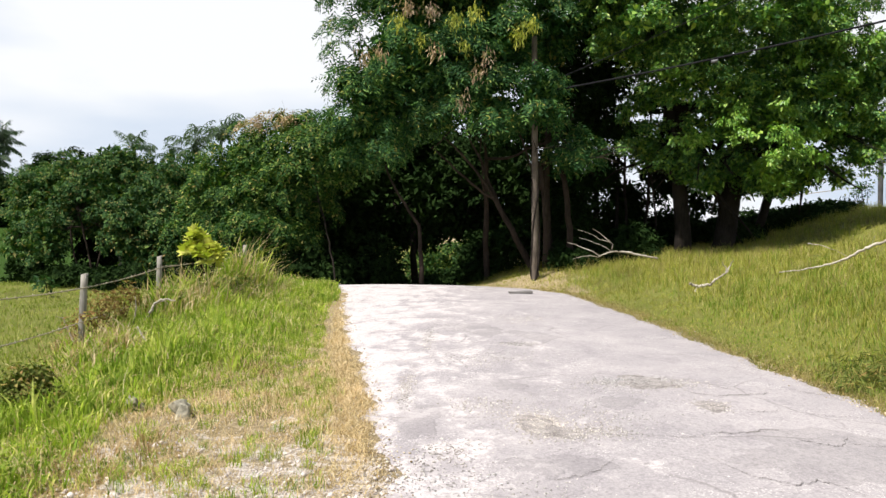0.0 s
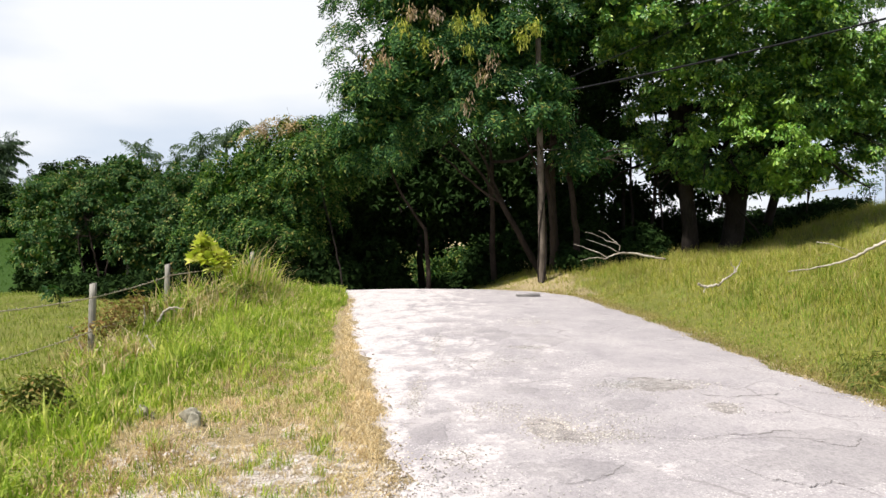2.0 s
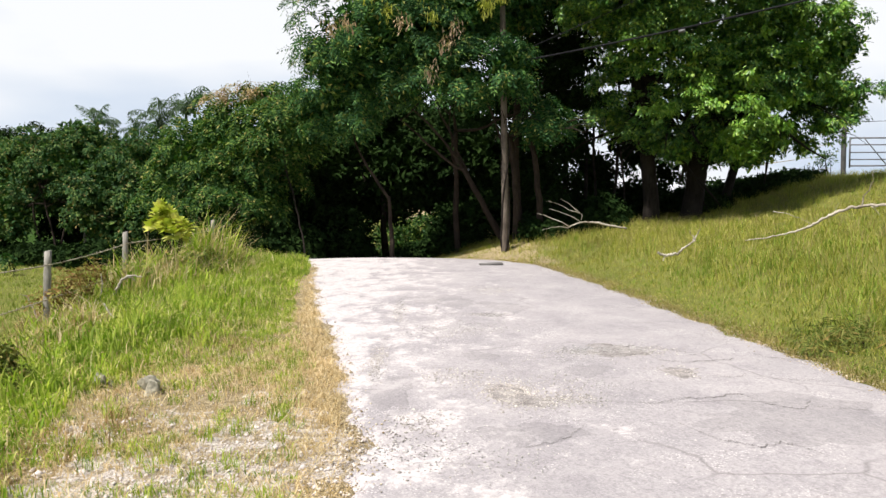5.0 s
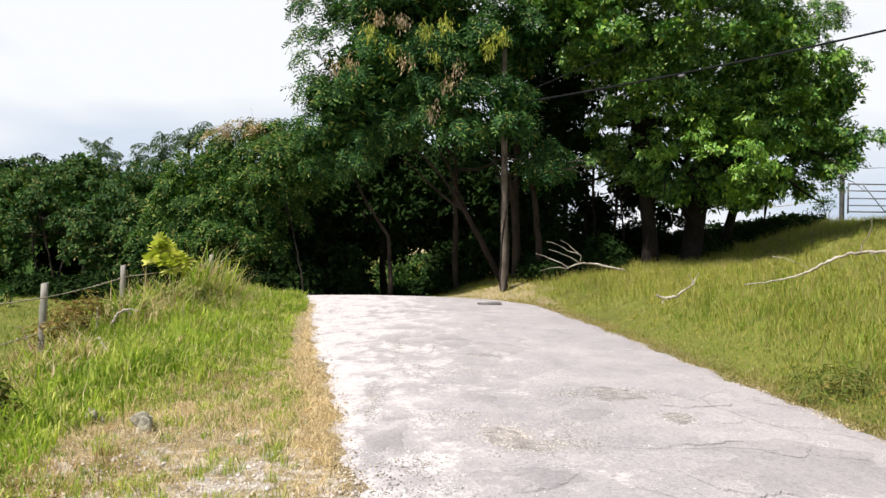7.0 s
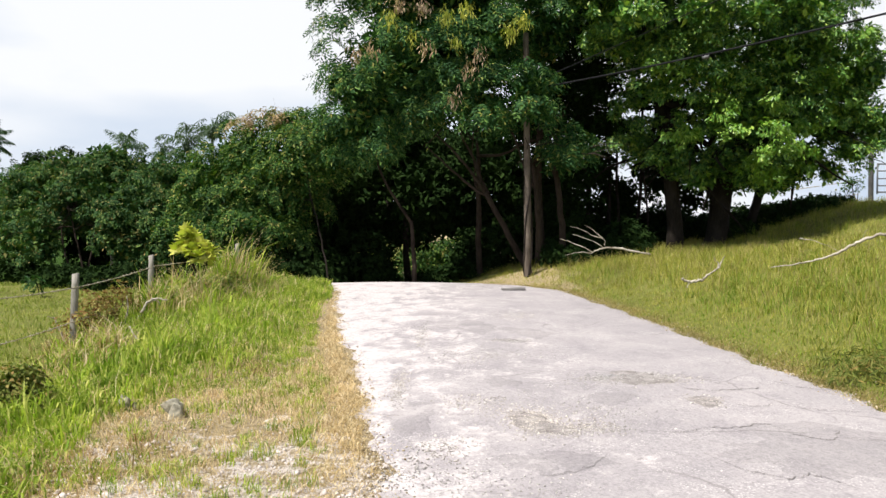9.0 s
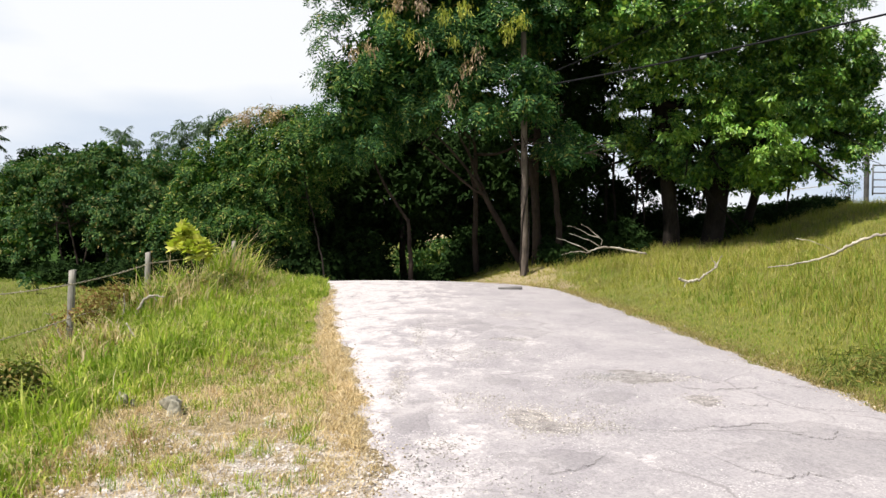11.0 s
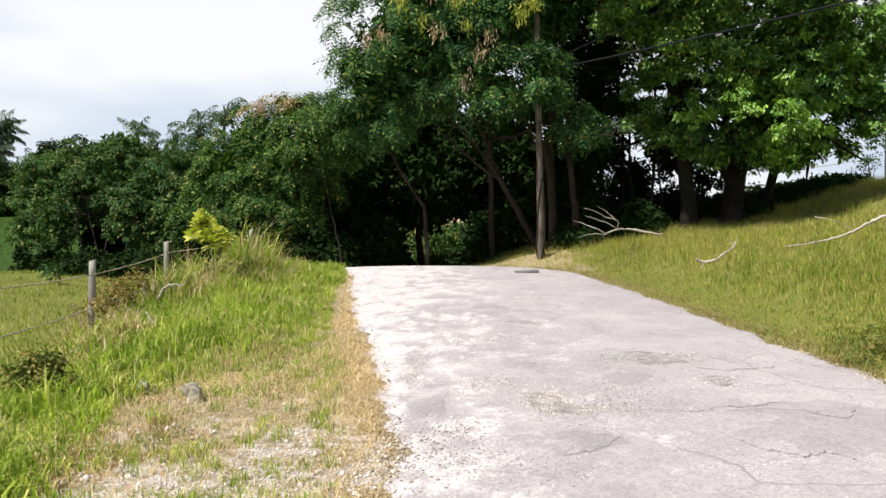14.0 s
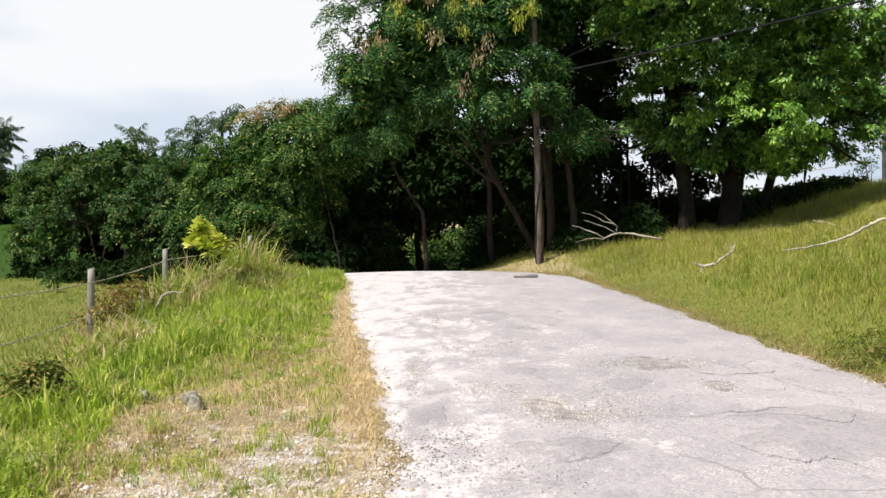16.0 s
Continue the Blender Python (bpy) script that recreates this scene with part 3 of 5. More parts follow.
def road_height(x, y):
    u = np.clip((x - road_left(y)) / (road_right(y) - road_left(y)), 0, 1)
    return height(x, y) + 0.022 + 0.035 * 4 * u * (1 - u) + 0.006 * lumps(x * 0.8, y * 0.8)


road = part("road", road_sheet(), M_ROAD, None, "pale worn country lane with cracks and dusty patches", smooth=True)
tagged(road, category="road", kind="structure")

# ---- repairs, cracks and loose things on the road ----
def flat_patch(cx, cy, rx, ry, turn, seed, lift=0.006, level=None):
    level = level or road_height
    rng = np.random.default_rng(seed)
    n, rings = 72, 7
    a = np.linspace(0, 2 * np.pi, n, endpoint=False)
    r = 1 + 0.18 * np.sin(2 * a + seed) + 0.16 * np.sin(3 * a + 2 * seed) + 0.10 * np.sin(5 * a + seed) + 0.07 * np.sin(9 * a + 3 * seed) + 0.05 * np.sin(17 * a + 2 * seed) + rng.normal(0, 0.03, n)
    V, F = [], []
    for k in range(rings):
        q = 1 - k / rings
        x, y = np.cos(a) * r * rx * q, np.sin(a) * r * ry * q
        X = cx + x * np.cos(turn) - y * np.sin(turn)
        Y = cy + x * np.sin(turn) + y * np.cos(turn)
        Z = level(X, Y) + (lift if k else -0.006)
        V.append(np.stack([X, Y, Z], 1))
    V.append(np.array([[cx, cy, float(level(cx, cy)) + lift]]))
    for k in range(rings - 1):
        j = np.arange(n)
        p, q = k * n + j, k * n + (j + 1) % n
        F.append(np.stack([p, q, q + n], 1))
        F.append(np.stack([p, q + n, p + n], 1))
    j = np.arange(n)
    F.append(np.stack([(rings - 1) * n + j, (rings - 1) * n + (j + 1) % n, np.full(n, rings * n)], 1))
    return np.concatenate(V), np.concatenate(F)


for i, (cx, cy, rx, ry, turn, m) in enumerate([
        (0.60, 5.13, 0.20, 0.24, 0.2, M_PATCH), (0.90, 5.15, 0.26, 0.20, 0.0, M_PATCH), (2.75, 5.4, 0.95, 0.66, 0.1, M_PATCH), (-0.22, 6.45, 0.24, 0.55, 0.05, M_PATCH),
        (1.53, 7.02, 0.24, 0.26, 0.4, M_PATCH), (0.62, 7.8, 0.16, 0.30, 0.3, M_PATCH), (0.42, 12.2, 0.45, 0.9, 0.1, M_PATCH),
        (1.27, 11.4, 0.35, 0.6, 0.2, M_PATCH), (2.0, 7.95, 0.34, 0.34, 0.1, M_PATCH_ROUGH), (0.76, 6.15, 0.17, 0.40, 0.5, M_PATCH_ROUGH), (2.33, 6.9, 0.13, 0.22, 0.2, M_PATCH_ROUGH)]):
    part("road_patch", flat_patch(cx, cy, rx, ry, turn, i + 3, 0.003 + 0.0002 * i), m, road, smooth=True)


for i, (cx, cy, rx, ry) in enumerate([(-1.1, 4.45, 0.7, 0.45), (-0.72, 4.7, 0.3, 0.4), (-0.46, 4.75, 0.22, 0.36), (-1.25, 5.05, 0.5, 0.30), (-1.0, 5.55, 0.30, 0.28), (-1.75, 4.7, 0.42, 0.28), (-1.7, 5.7, 0.28, 0.22), (-2.2, 5.2, 0.26, 0.2), (-1.2, 6.3, 0.2, 0.26), (-0.8, 3.9, 0.8, 0.4), (-1.9, 4.2, 0.5, 0.25), (-0.62, 5.15, 0.22, 0.35), (-0.85, 5.75, 0.24, 0.26), (-1.5, 5.6, 0.24, 0.2), (-1.0, 6.4, 0.2, 0.22)]):
    part("stony_patch", flat_patch(cx, cy, rx, ry, 0.3 * i, i + 31, 0.008 + 0.0006 * i, height), M_SHOULDER, ground, smooth=True)


def crack_strip(points, width, seed):
    rng = np.random.default_rng(seed)
    P = np.array(points, float)
    t = np.linspace(0, len(P) - 1, len(P) * 22)
    x = np.interp(t, np.arange(len(P)), P[:, 0])
    y = np.interp(t, np.arange(len(P)), P[:, 1])
    y = y + 0.025 * np.sin(t * 5.1 + seed) * np.sin(t * 2.7) + 0.012 * np.sin(t * 17 + 2 * seed) + rng.normal(0, 0.003, len(t))
    w = width * (0.55 + 0.6 * np.abs(np.sin(t * 2.3 + seed))) * rng.uniform(0.8, 1.2, len(t))
    w[0] = w[-1] = 0.001
    w = 0.6 * w
    V = np.concatenate([np.stack([x, y - w, road_height(x, y - w) + 0.007], 1), np.stack([x, y + w, road_height(x, y + w) + 0.007], 1)])
    n = len(t)
    k = np.arange(n - 1)
    return V, np.concatenate([np.stack([k, k + 1, k + n + 1], 1), np.stack([k, k + n + 1, k + n], 1)])


LONG_CRACKS = [
    ([(2.05, 5.96), (2.22, 5.96), (2.48, 6.06), (2.56, 6.06), (2.61, 5.78), (2.75, 5.64), (2.83, 5.64), (3.01, 5.88)], 0.010),
        ([(1.78, 5.30), (1.87, 5.02), (1.92, 4.88), (2.04, 4.82), (2.13, 4.72), (2.29, 4.82), (2.36, 4.78), (2.44, 4.55)], 0.009),
        ([(0.61, 4.84), (0.84, 4.88), (0.97, 5.0), (1.12, 5.26)], 0.007), ([(2.31, 7.44), (2.52, 7.3), (2.83, 7.42), (3.06, 7.48)], 0.011)]
SHORT_CRACKS = [
    ([(3.33, 7.86), (3.43, 7.58), (3.64, 7.46), (3.68, 7.34)], 0.010), ([(2.57, 6.74), (2.69, 6.7), (2.85, 6.74)], 0.008),
        ([(2.60, 8.05), (2.67, 7.74), (2.78, 7.68)], 0.009), ([(1.67, 5.88), (1.76, 5.82), (2.04, 5.92)], 0.006), ([(3.06, 6.72), (3.17, 6.6), (3.51, 6.54)], 0.007),
        ([(2.94, 5.74), (3.04, 5.66), (3.3, 5.62)], 0.006), ([(0.73, 10.62), (0.96, 10.7), (1.17, 10.24)], 0.016), ([(-1.2, 12.2), (-0.6, 12.0), (0.4, 12.3)], 0.008), ([(0.0, 5.65), (0.12, 5.45), (0.2, 5.25)], 0.008)]
for i, (pts, w) in enumerate(LONG_CRACKS + SHORT_CRACKS):
    part("crack", crack_strip(pts, w, i + 1), M_CRACK, road)


def stones(x, y, z, size, rng):
    """Rough pebbles, eight faces each."""
    n = len(x)
    oc = np.array([[1, 0, 0], [0, 1, 0], [-1, 0, 0], [0, -1, 0], [0, 0, 0.7], [0, 0, -0.7]], float)
    fc = np.array([[0, 1, 4], [1, 2, 4], [2, 3, 4], [3, 0, 4], [1, 0, 5], [2, 1, 5], [3, 2, 5], [0, 3, 5]])
    a = rng.uniform(0, 6.28, n)
    v = oc[None] * rng.uniform(0.6, 1.3, (n, 6, 1)) * size[:, None, None]
    X = v[..., 0] * np.cos(a)[:, None] - v[..., 1] * np.sin(a)[:, None]
    Y = v[..., 0] * np.sin(a)[:, None] + v[..., 1] * np.cos(a)[:, None]
    V = np.stack([X + x[:, None], Y + y[:, None], v[..., 2] + z[:, None]], -1).reshape(-1, 3)
    F = (np.arange(n)[:, None, None] * 6 + fc[None]).reshape(-1, 3)
    return V, F


rng = np.random.default_rng(11)
gy = 3.2 + rng.gamma(2.4, 0.95, 6500)
gx = road_left(gy) + 0.12 - 2.9 * rng.random(6500) ** 1.1
g_size = (rng.gamma(1.6, 0.0036, 6500) + 0.0025) * np.where(gy > 5.6, 0.6, 1.0)
gravel = part("gravel", stones(gx, gy, height(gx, gy) + 0.014, g_size, rng), M_GRAVEL, None, "pale loose gravel scattered on the verge by the lane")
tagged(gravel, category="gravel", kind="stuff")
gy = rng.uniform(3.5, 21, 2000)
side = rng.random(2000)
gx = np.where(side < 0.5, road_right(gy) + rng.normal(0, 0.14, 2000), road_left(gy) + rng.random(2000) ** 1.5 * (road_right(gy) - road_left(gy)))
g_size = rng.gamma(2, 0.0018, 2000) + 0.002
grit = part("road_grit", stones(gx, gy, road_height(gx, gy) - 0.15 * g_size, g_size, rng), M_GRAVEL, None, "loose pale grit lying on the worn lane")
tagged(grit, category="gravel", kind="stuff")


gy = 3.6 + 17.5 * rng.random(5200) ** 1.3
side = rng.random(5200) < 0.62
gx = np.where(side, road_right(gy) + rng.normal(0.0, 0.10, 5200), road_left(gy) + rng.normal(0.02, 0.09, 5200))
g_size = rng.gamma(2.0, 0.0022, 5200) + 0.003
M_LITTER = leaf_material("edge_litter", [(0, (0.20, 0.15, 0.09)), (0.5, (0.42, 0.34, 0.23)), (1, (0.68, 0.60, 0.50))], 0.95, 0.0)
litter = part("edge_litter", stones(gx, gy, np.where(gx > road_right(gy), height(gx, gy), road_height(gx, gy)) + 0.002, g_size, rng), M_LITTER, None, "brown litter and crumbs along both edges of the lane")
tagged(litter, category="litter", kind="stuff")
# centre, spread across and along, how many thousands
CRUMBS = [(1.98, 7.95, 0.27, 0.15, 2.3), (0.74, 6.2, 0.11, 0.22, 1.8), (0.95, 5.9, 0.10, 0.10, 0.4), (2.33, 6.9, 0.08, 0.12, 0.5), (1.3, 13.6, 0.22, 0.35, 0.5), (0.98, 10.55, 0.16, 0.10, 0.4), (0.0, 5.55, 0.12, 0.14, 0.3),
          (-0.38, 7.6, 0.05, 0.55, 0.7), (-0.24, 11.4, 0.06, 0.7, 0.6), (0.5, 9.5, 0.32, 0.30, 0.8), (-0.15, 5.0, 0.22, 0.20, 0.4), (1.2, 5.95, 0.14, 0.10, 0.5), (0.34, 6.85, 0.20, 0.22, 0.6), (1.2, 6.5, 0.28, 0.25, 0.5), (1.5, 7.6, 0.35, 0.25, 0.2), (0.3, 4.6, 0.4, 0.15, 0.3)]
gx, gy = [np.concatenate([rng.normal(c[k], c[k + 2], int(1000 * c[4])) for c in CRUMBS]) for k in (0, 1)]
inside = (gx > road_left(gy) + 0.05) & (gx < road_right(gy) - 0.1)
gx, gy = gx[inside], gy[inside]
g_size = rng.gamma(2.0, 0.0019, len(gx)) + 0.0024
rubble = part("road_rubble", stones(gx, gy, road_height(gx, gy) - 0.3 * g_size + 0.004, g_size, rng), M_RUBBLE, None, "crumbled grey and white chippings where the lane surface breaks up")
tagged(rubble, category="gravel", kind="stuff")


def rock(at, size, seed, label):
    rng = np.random.default_rng(seed)
    bm = bmesh.new()
    for ox, oy, oz, k in ((-0.35, 0.1, 0.0, 0.8), (0.4, -0.15, 0.05, 0.72), (0.0, 0.2, 0.35, 0.7)):
        lump = bmesh.new()
        for p in unit(rng.normal(0, 1, (12, 3))) * rng.uniform(0.7, 1.15, (12, 1)) * k:
            lump.verts.new(((p[0] + ox) * size[0], (p[1] + oy) * size[1], (max(p[2], -0.5) + oz) * size[2]))
        bmesh.ops.convex_hull(lump, input=lump.verts)
        bmesh.ops.delete(lump, geom=[v for v in lump.verts if not v.link_faces], context="VERTS")
        bmesh.ops.bevel(lump, geom=lump.edges[:], offset=size[0] * 0.035, segments=1, affect="EDGES")
        piece = bpy.data.meshes.new("chunk")
        lump.to_mesh(piece)
        lump.free()
        bm.from_mesh(piece)
        bpy.data.meshes.remove(piece)
    me = bpy.data.meshes.new("rock")
    bm.to_mesh(me)
    bm.free()
    me.materials.append(M_ROCK)
    ob = new("rock", me)
    ob.matrix_world = pose(at[0], at[1], float(height(at[0], at[1])) + size[2] * 0.35, 8, -14, seed * 40)
    return tagged(ob, label, "rock", "rocks on the verge")


rock((-2.2, 6.55), (0.165, 0.13, 0.12), 3, "angular grey rock with a pale top lying in short grass")
rock((-2.68, 6.75), (0.10, 0.09, 0.125), 5, "small dark grey stone half hidden in the grass")


def board(at, size, turn):
    bm = bmesh.new()
    bmesh.ops.create_cube(bm, size=1)
    bmesh.ops.scale(bm, vec=size, verts=bm.verts)
    bmesh.ops.subdivide_edges(bm, edges=bm.edges, cuts=3, use_grid_fill=True)
    for v in bm.verts:
        v.co.z += 0.012 * math.sin(v.co.x * 9) + 0.004 * math.sin(v.co.y * 31)
    bmesh.ops.bevel(bm, geom=[e for e in bm.edges if e.calc_face_angle(0) > 0.8], offset=0.006, segments=1, affect="EDGES")
    me = bpy.data.meshes.new("board")
    bm.to_mesh(me)
    bm.free()
    me.materials.append(M_PLANK)
    ob = new("board", me)
    ob.matrix_world = pose(*at, 0, 0, turn)
    return tagged(ob, "short dark weathered board lying flat on the pale lane", "board")


board((1.78, 18.9, float(road_height(1.78, 18.9)) + 0.03), (0.56, 0.20, 0.05), 4)


# ---- poles, cables, fence and gate ----
def pole(at, top, r0, r1, label, name="utility_pole", lean=(0, 0), wood=None):
    rng = np.random.default_rng(3)
    n = 14
    t = np.linspace(0, 1, n)[:, None]
    P = np.array([[0, 0, -0.5]]) * (1 - t) + np.array([[lean[0], lean[1], top]]) * t
    ob = thing(name, label, "pole", at=at)
    part("shaft", tube(P, np.linspace(r0, r1, n), 14, 0.02, rng), wood or M_POLE, ob, smooth=True)
    return ob


zb = float(height(2.49, 22.0))
utility = pole((2.49, 22.0, zb), 6.91 - zb, 0.105, 0.075, "grey weathered wooden utility pole standing among trees", lean=(-0.08, 0))
rng = np.random.default_rng(17)
for k in range(3):
    t = np.linspace(0, 1, 26)
    a = k * 2.1 + t * (3.5 + k) + 0.3 * np.sin(9 * t)
    rr = 0.118 - 0.02 * t
    part("vine", tube(np.stack([np.cos(a) * rr - 0.03 * t, np.sin(a) * rr, -0.2 + t * (3.0 + 0.5 * k)], 1), (0.035 - 0.02 * t) * rng.uniform(0.7, 1.3, 26), 6), M_BARK, utility, smooth=True)
part("insulator_bracket", tube([(-0.3, 0, 5.6), (0.3, -0.05, 5.62)], 0.03, 6), M_CABLE, utility)


def cable(points, r, label):
    P = np.array(points, float)
    ob = part("overhead_cable", tube(P, r, 8), M_CABLE, None, label, smooth=True)
    return tagged(ob, category="cable", group="overhead cables")


def sag(a, b, drop, n=24):
    t = np.linspace(0, 1, n)[:, None]
    return np.asarray(a, float) * (1 - t) + np.asarray(b, float) * t - np.array([0, 0, drop]) * (4 * t * (1 - t))


big_cable = cable(sag((2.5, 22.0, 5.35), (24.0, 6.1, 9.2), 0.6, 40), 0.024, "thick black overhead cable strung from the wooden pole")
part("cable_clamp", tube([(6.24, 18.79, 5.55), (6.36, 18.71, 5.565)], 0.04, 10), M_GATE, big_cable, "pale metal clamp")
cable(sag((2.5, 22.0, 5.5), (19.0, 12.2, 12.0), 0.15, 40), 0.012, "thin black overhead wire running beside the thick cable")


def fence_post(at, top, width, lean, seed, label, name="fence_post"):
    """A squared post with chamfered edges and a worn, slanting top."""
    rng = np.random.default_rng(seed)
    x, y = at
    z0 = float(height(x, y))
    h = top - z0
    w = width / 2
    c = w * 0.35
    ring = np.array([[w, -w + c], [w, w - c], [w - c, w], [-w + c, w], [-w, w - c], [-w, -w + c], [-w + c, -w], [w - c, -w]])
    V, n = [], 9
    for i, t in enumerate(np.linspace(-0.15, 1, n)):
        s = 1 + 0.04 * rng.normal()
        off = np.array([lean[0] * t, lean[1] * t])
        q = ring * s + off + rng.normal(0, 0.0015, ring.shape)
        z = np.full((8, 1), t * h)
        if i == n - 1:
            z[:, 0] += ring[:, 0] * 0.25
        V.append(np.concatenate([q, z], 1))
    V = np.concatenate(V + [np.array([[lean[0], lean[1], h + 0.004]])])
    F = []
    for i in range(n - 1):
        for j in range(8):
            p, q = i * 8 + j, i * 8 + (j + 1) % 8
            F += [(p, q, q + 8), (p, q + 8, p + 8)]
    for j in range(8):
        F.append(((n - 1) * 8 + j, (n - 1) * 8 + (j + 1) % 8, n * 8))
    ob = part(name, (V, F), M_POST, None, label)
    ob.location = (x, y, z0)
    return tagged(ob, category="post", group="posts of the wire fence")


POSTS = [((-4.6, 4.3), 1.02, (0.02, 0)), ((-4.48, 7.3), 1.09, (0.01, 0)), ((-4.74, 10.2), 0.99, (0.06, 0)), ((-4.97, 13.6), 1.10, (0.03, 0)), ((-4.35, 17.0), 1.22, (0.02, 0))]
for i, (at, top, lean) in enumerate(POSTS):
    fence_post(at, top, 0.078, lean, i + 1, "weathered grey squared fence post standing in long grass" if i < 4 else "pale grey fence post almost buried in tall grass")
fence_post((-12.6, 30.5), 0.55, 0.12, (0.02, 0), 9, "far pale fence post at the edge of the pasture")


def barbed_wire(points, r, seed, name="barbed_wire"):
    rng = np.random.default_rng(seed)
    P = np.concatenate([sag(a, b, 0.018 * np.linalg.norm(np.subtract(b, a)) / 3, 14)[:-1] for a, b in zip(points[:-1], points[1:])])
    ob = part(name, tube(P, r * rng.uniform(0.7, 1.3, len(P)), 5), M_WIRE, None, "rusty grey strand of barbed fence wire between the posts")
    geos = []
    for k in range(len(P) - 1):
        for _ in range(2):
            c = P[k] + (P[k + 1] - P[k]) * rng.random()
            d = unit(rng.normal(0, 1, 3)) * 0.022
            geos.append(tube([c - d, c + d], r * 0.55, 4))
    tagged(part("barbs", join(*geos), M_WIRE, ob), kind="stuff")
    return tagged(ob, category="wire", group="wires of the pasture fence")


def wire_row(frac):
    pts = []
    for (x, y), top, lean in POSTS:
        z0 = float(height(x, y))
        pts.append((x + lean[0] * frac + 0.06, y, z0 + (top - z0) * frac))
    return pts


barbed_wire(wire_row(0.84), 0.007, 1)
barbed_wire(wire_row(0.44), 0.006, 2)
barbed_wire(wire_row(0.14), 0.005, 3)

GATE_AT = (16.95, 31.0)
gz = float(height(*GATE_AT))


def field_gate():
    ob = thing("field_gate", "grey tubular steel field gate hung on an old wooden post", "gate", at=(GATE_AT[0] + 0.25, 31.0, gz + 0.27))
    w, h0, h1 = 3.0, 0.12, 1.25
    for k, z in enumerate((0.15, 0.40, 0.68, 0.98, 1.25)):
        part("rail", tube([(0, 0, z), (w, 0, z)], 0.03 if k in (0, 4) else 0.024, 8), M_GATE, ob, smooth=True)
    for x in (0, w):
        part("stile", tube([(x, 0, h0 - 0.05), (x, 0, h1 + 0.03)], 0.032, 8), M_GATE, ob, smooth=True)
    part("brace", tube([(0.55, -0.03, 1.25), (w / 2, -0.03, 0.15)], 0.02, 6), M_GATE, ob)
    part("brace", tube([(w - 0.9, -0.03, 1.25), (w / 2, -0.03, 0.15)], 0.02, 6), M_GATE, ob)
    return ob


field_gate()
pole((GATE_AT[0], 31.0, gz), 3.4, 0.10, 0.09, "grey wooden gate post on the grassy ridge", name="gate_post", wood=M_GATEPOST)
pole((20.35, 31.0, float(height(20.35, 31))), 1.6, 0.13, 0.11, "short wooden gate post on the grassy ridge", name="gate_post", wood=M_GATEPOST)
for z, r in ((1.35, 0.012), (0.95, 0.012), (0.4, 0.010)):
    barbed_wire([(12.6, 31.0, float(height(12.6, 31)) + z - 0.1), (16.85, 31.0, gz + z)], r, int(z * 10), "ridge_wire")


# ---- trees ----
def tree(name, label, at, stems, lobes, bark, leaf_mat, crown_args, seed, group=""):
    """A tree with bent stems, boughs that reach into its lobes, and a leafy crown."""
    rng = np.random.default_rng(seed)
    z0 = float(height(*at))
    ob = thing(name, label, "tree", group, (at[0], at[1], z0))
    o = np.array([at[0], at[1], z0])
    tips = [np.array(l[:3]) + rng.normal(0, 0.3, 3) for l in lobes]
    for b, t, r, lift, *few in stems:
        rooted = len(b) == 2
        b = np.array([b[0], b[1], float(height(b[0], b[1])) - 0.25 if rooted else b[2]])
        P = bend(b, t, lift, 12, 0.018, rng)
        R = np.linspace(r, r * (0.62 if rooted else 0.4), 12)
        R[0] *= 1.35 if rooted else 1.0
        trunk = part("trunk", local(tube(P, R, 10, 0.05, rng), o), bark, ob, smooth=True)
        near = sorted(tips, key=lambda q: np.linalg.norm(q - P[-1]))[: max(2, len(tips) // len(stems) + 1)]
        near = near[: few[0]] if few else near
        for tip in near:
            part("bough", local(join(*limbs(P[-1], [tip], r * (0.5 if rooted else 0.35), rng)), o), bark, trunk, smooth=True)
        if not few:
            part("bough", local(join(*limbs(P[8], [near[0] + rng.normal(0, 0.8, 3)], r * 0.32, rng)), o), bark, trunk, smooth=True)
    part("crown", local(crown(lobes, rng=rng, **crown_args), o), leaf_mat, ob)
    return ob, o, rng


A_LOBES = [(-2.75, 23.2, 8.1, 0.6, 0.6, 1.1), (-2.95, 23.3, 6.5, 0.65, 0.6, 0.8), (-0.75, 23.11, 6.5, 2.75, 2.0, 2.15), (1.17, 22.9, 6.82, 1.49, 1.81, 2.02), (-1.75, 23.43, 5.0, 1.7, 1.65, 1.75), (0.05, 23.32, 9.05, 2.75, 2.02, 1.81),
           (1.25, 22.36, 4.85, 1.3, 1.0, 0.8), (3.67, 22.68, 3.62, 0.85, 0.8, 0.69), (-2.5, 24.3, 4.2, 1.4, 1.3, 1.0), (2.45, 21.6, 5.15, 0.8, 0.7, 1.0), (3.09, 24.71, 7.56, 1.28, 1.28, 1.7), (3.09, 22.79, 4.48, 0.64, 0.64, 0.53)]
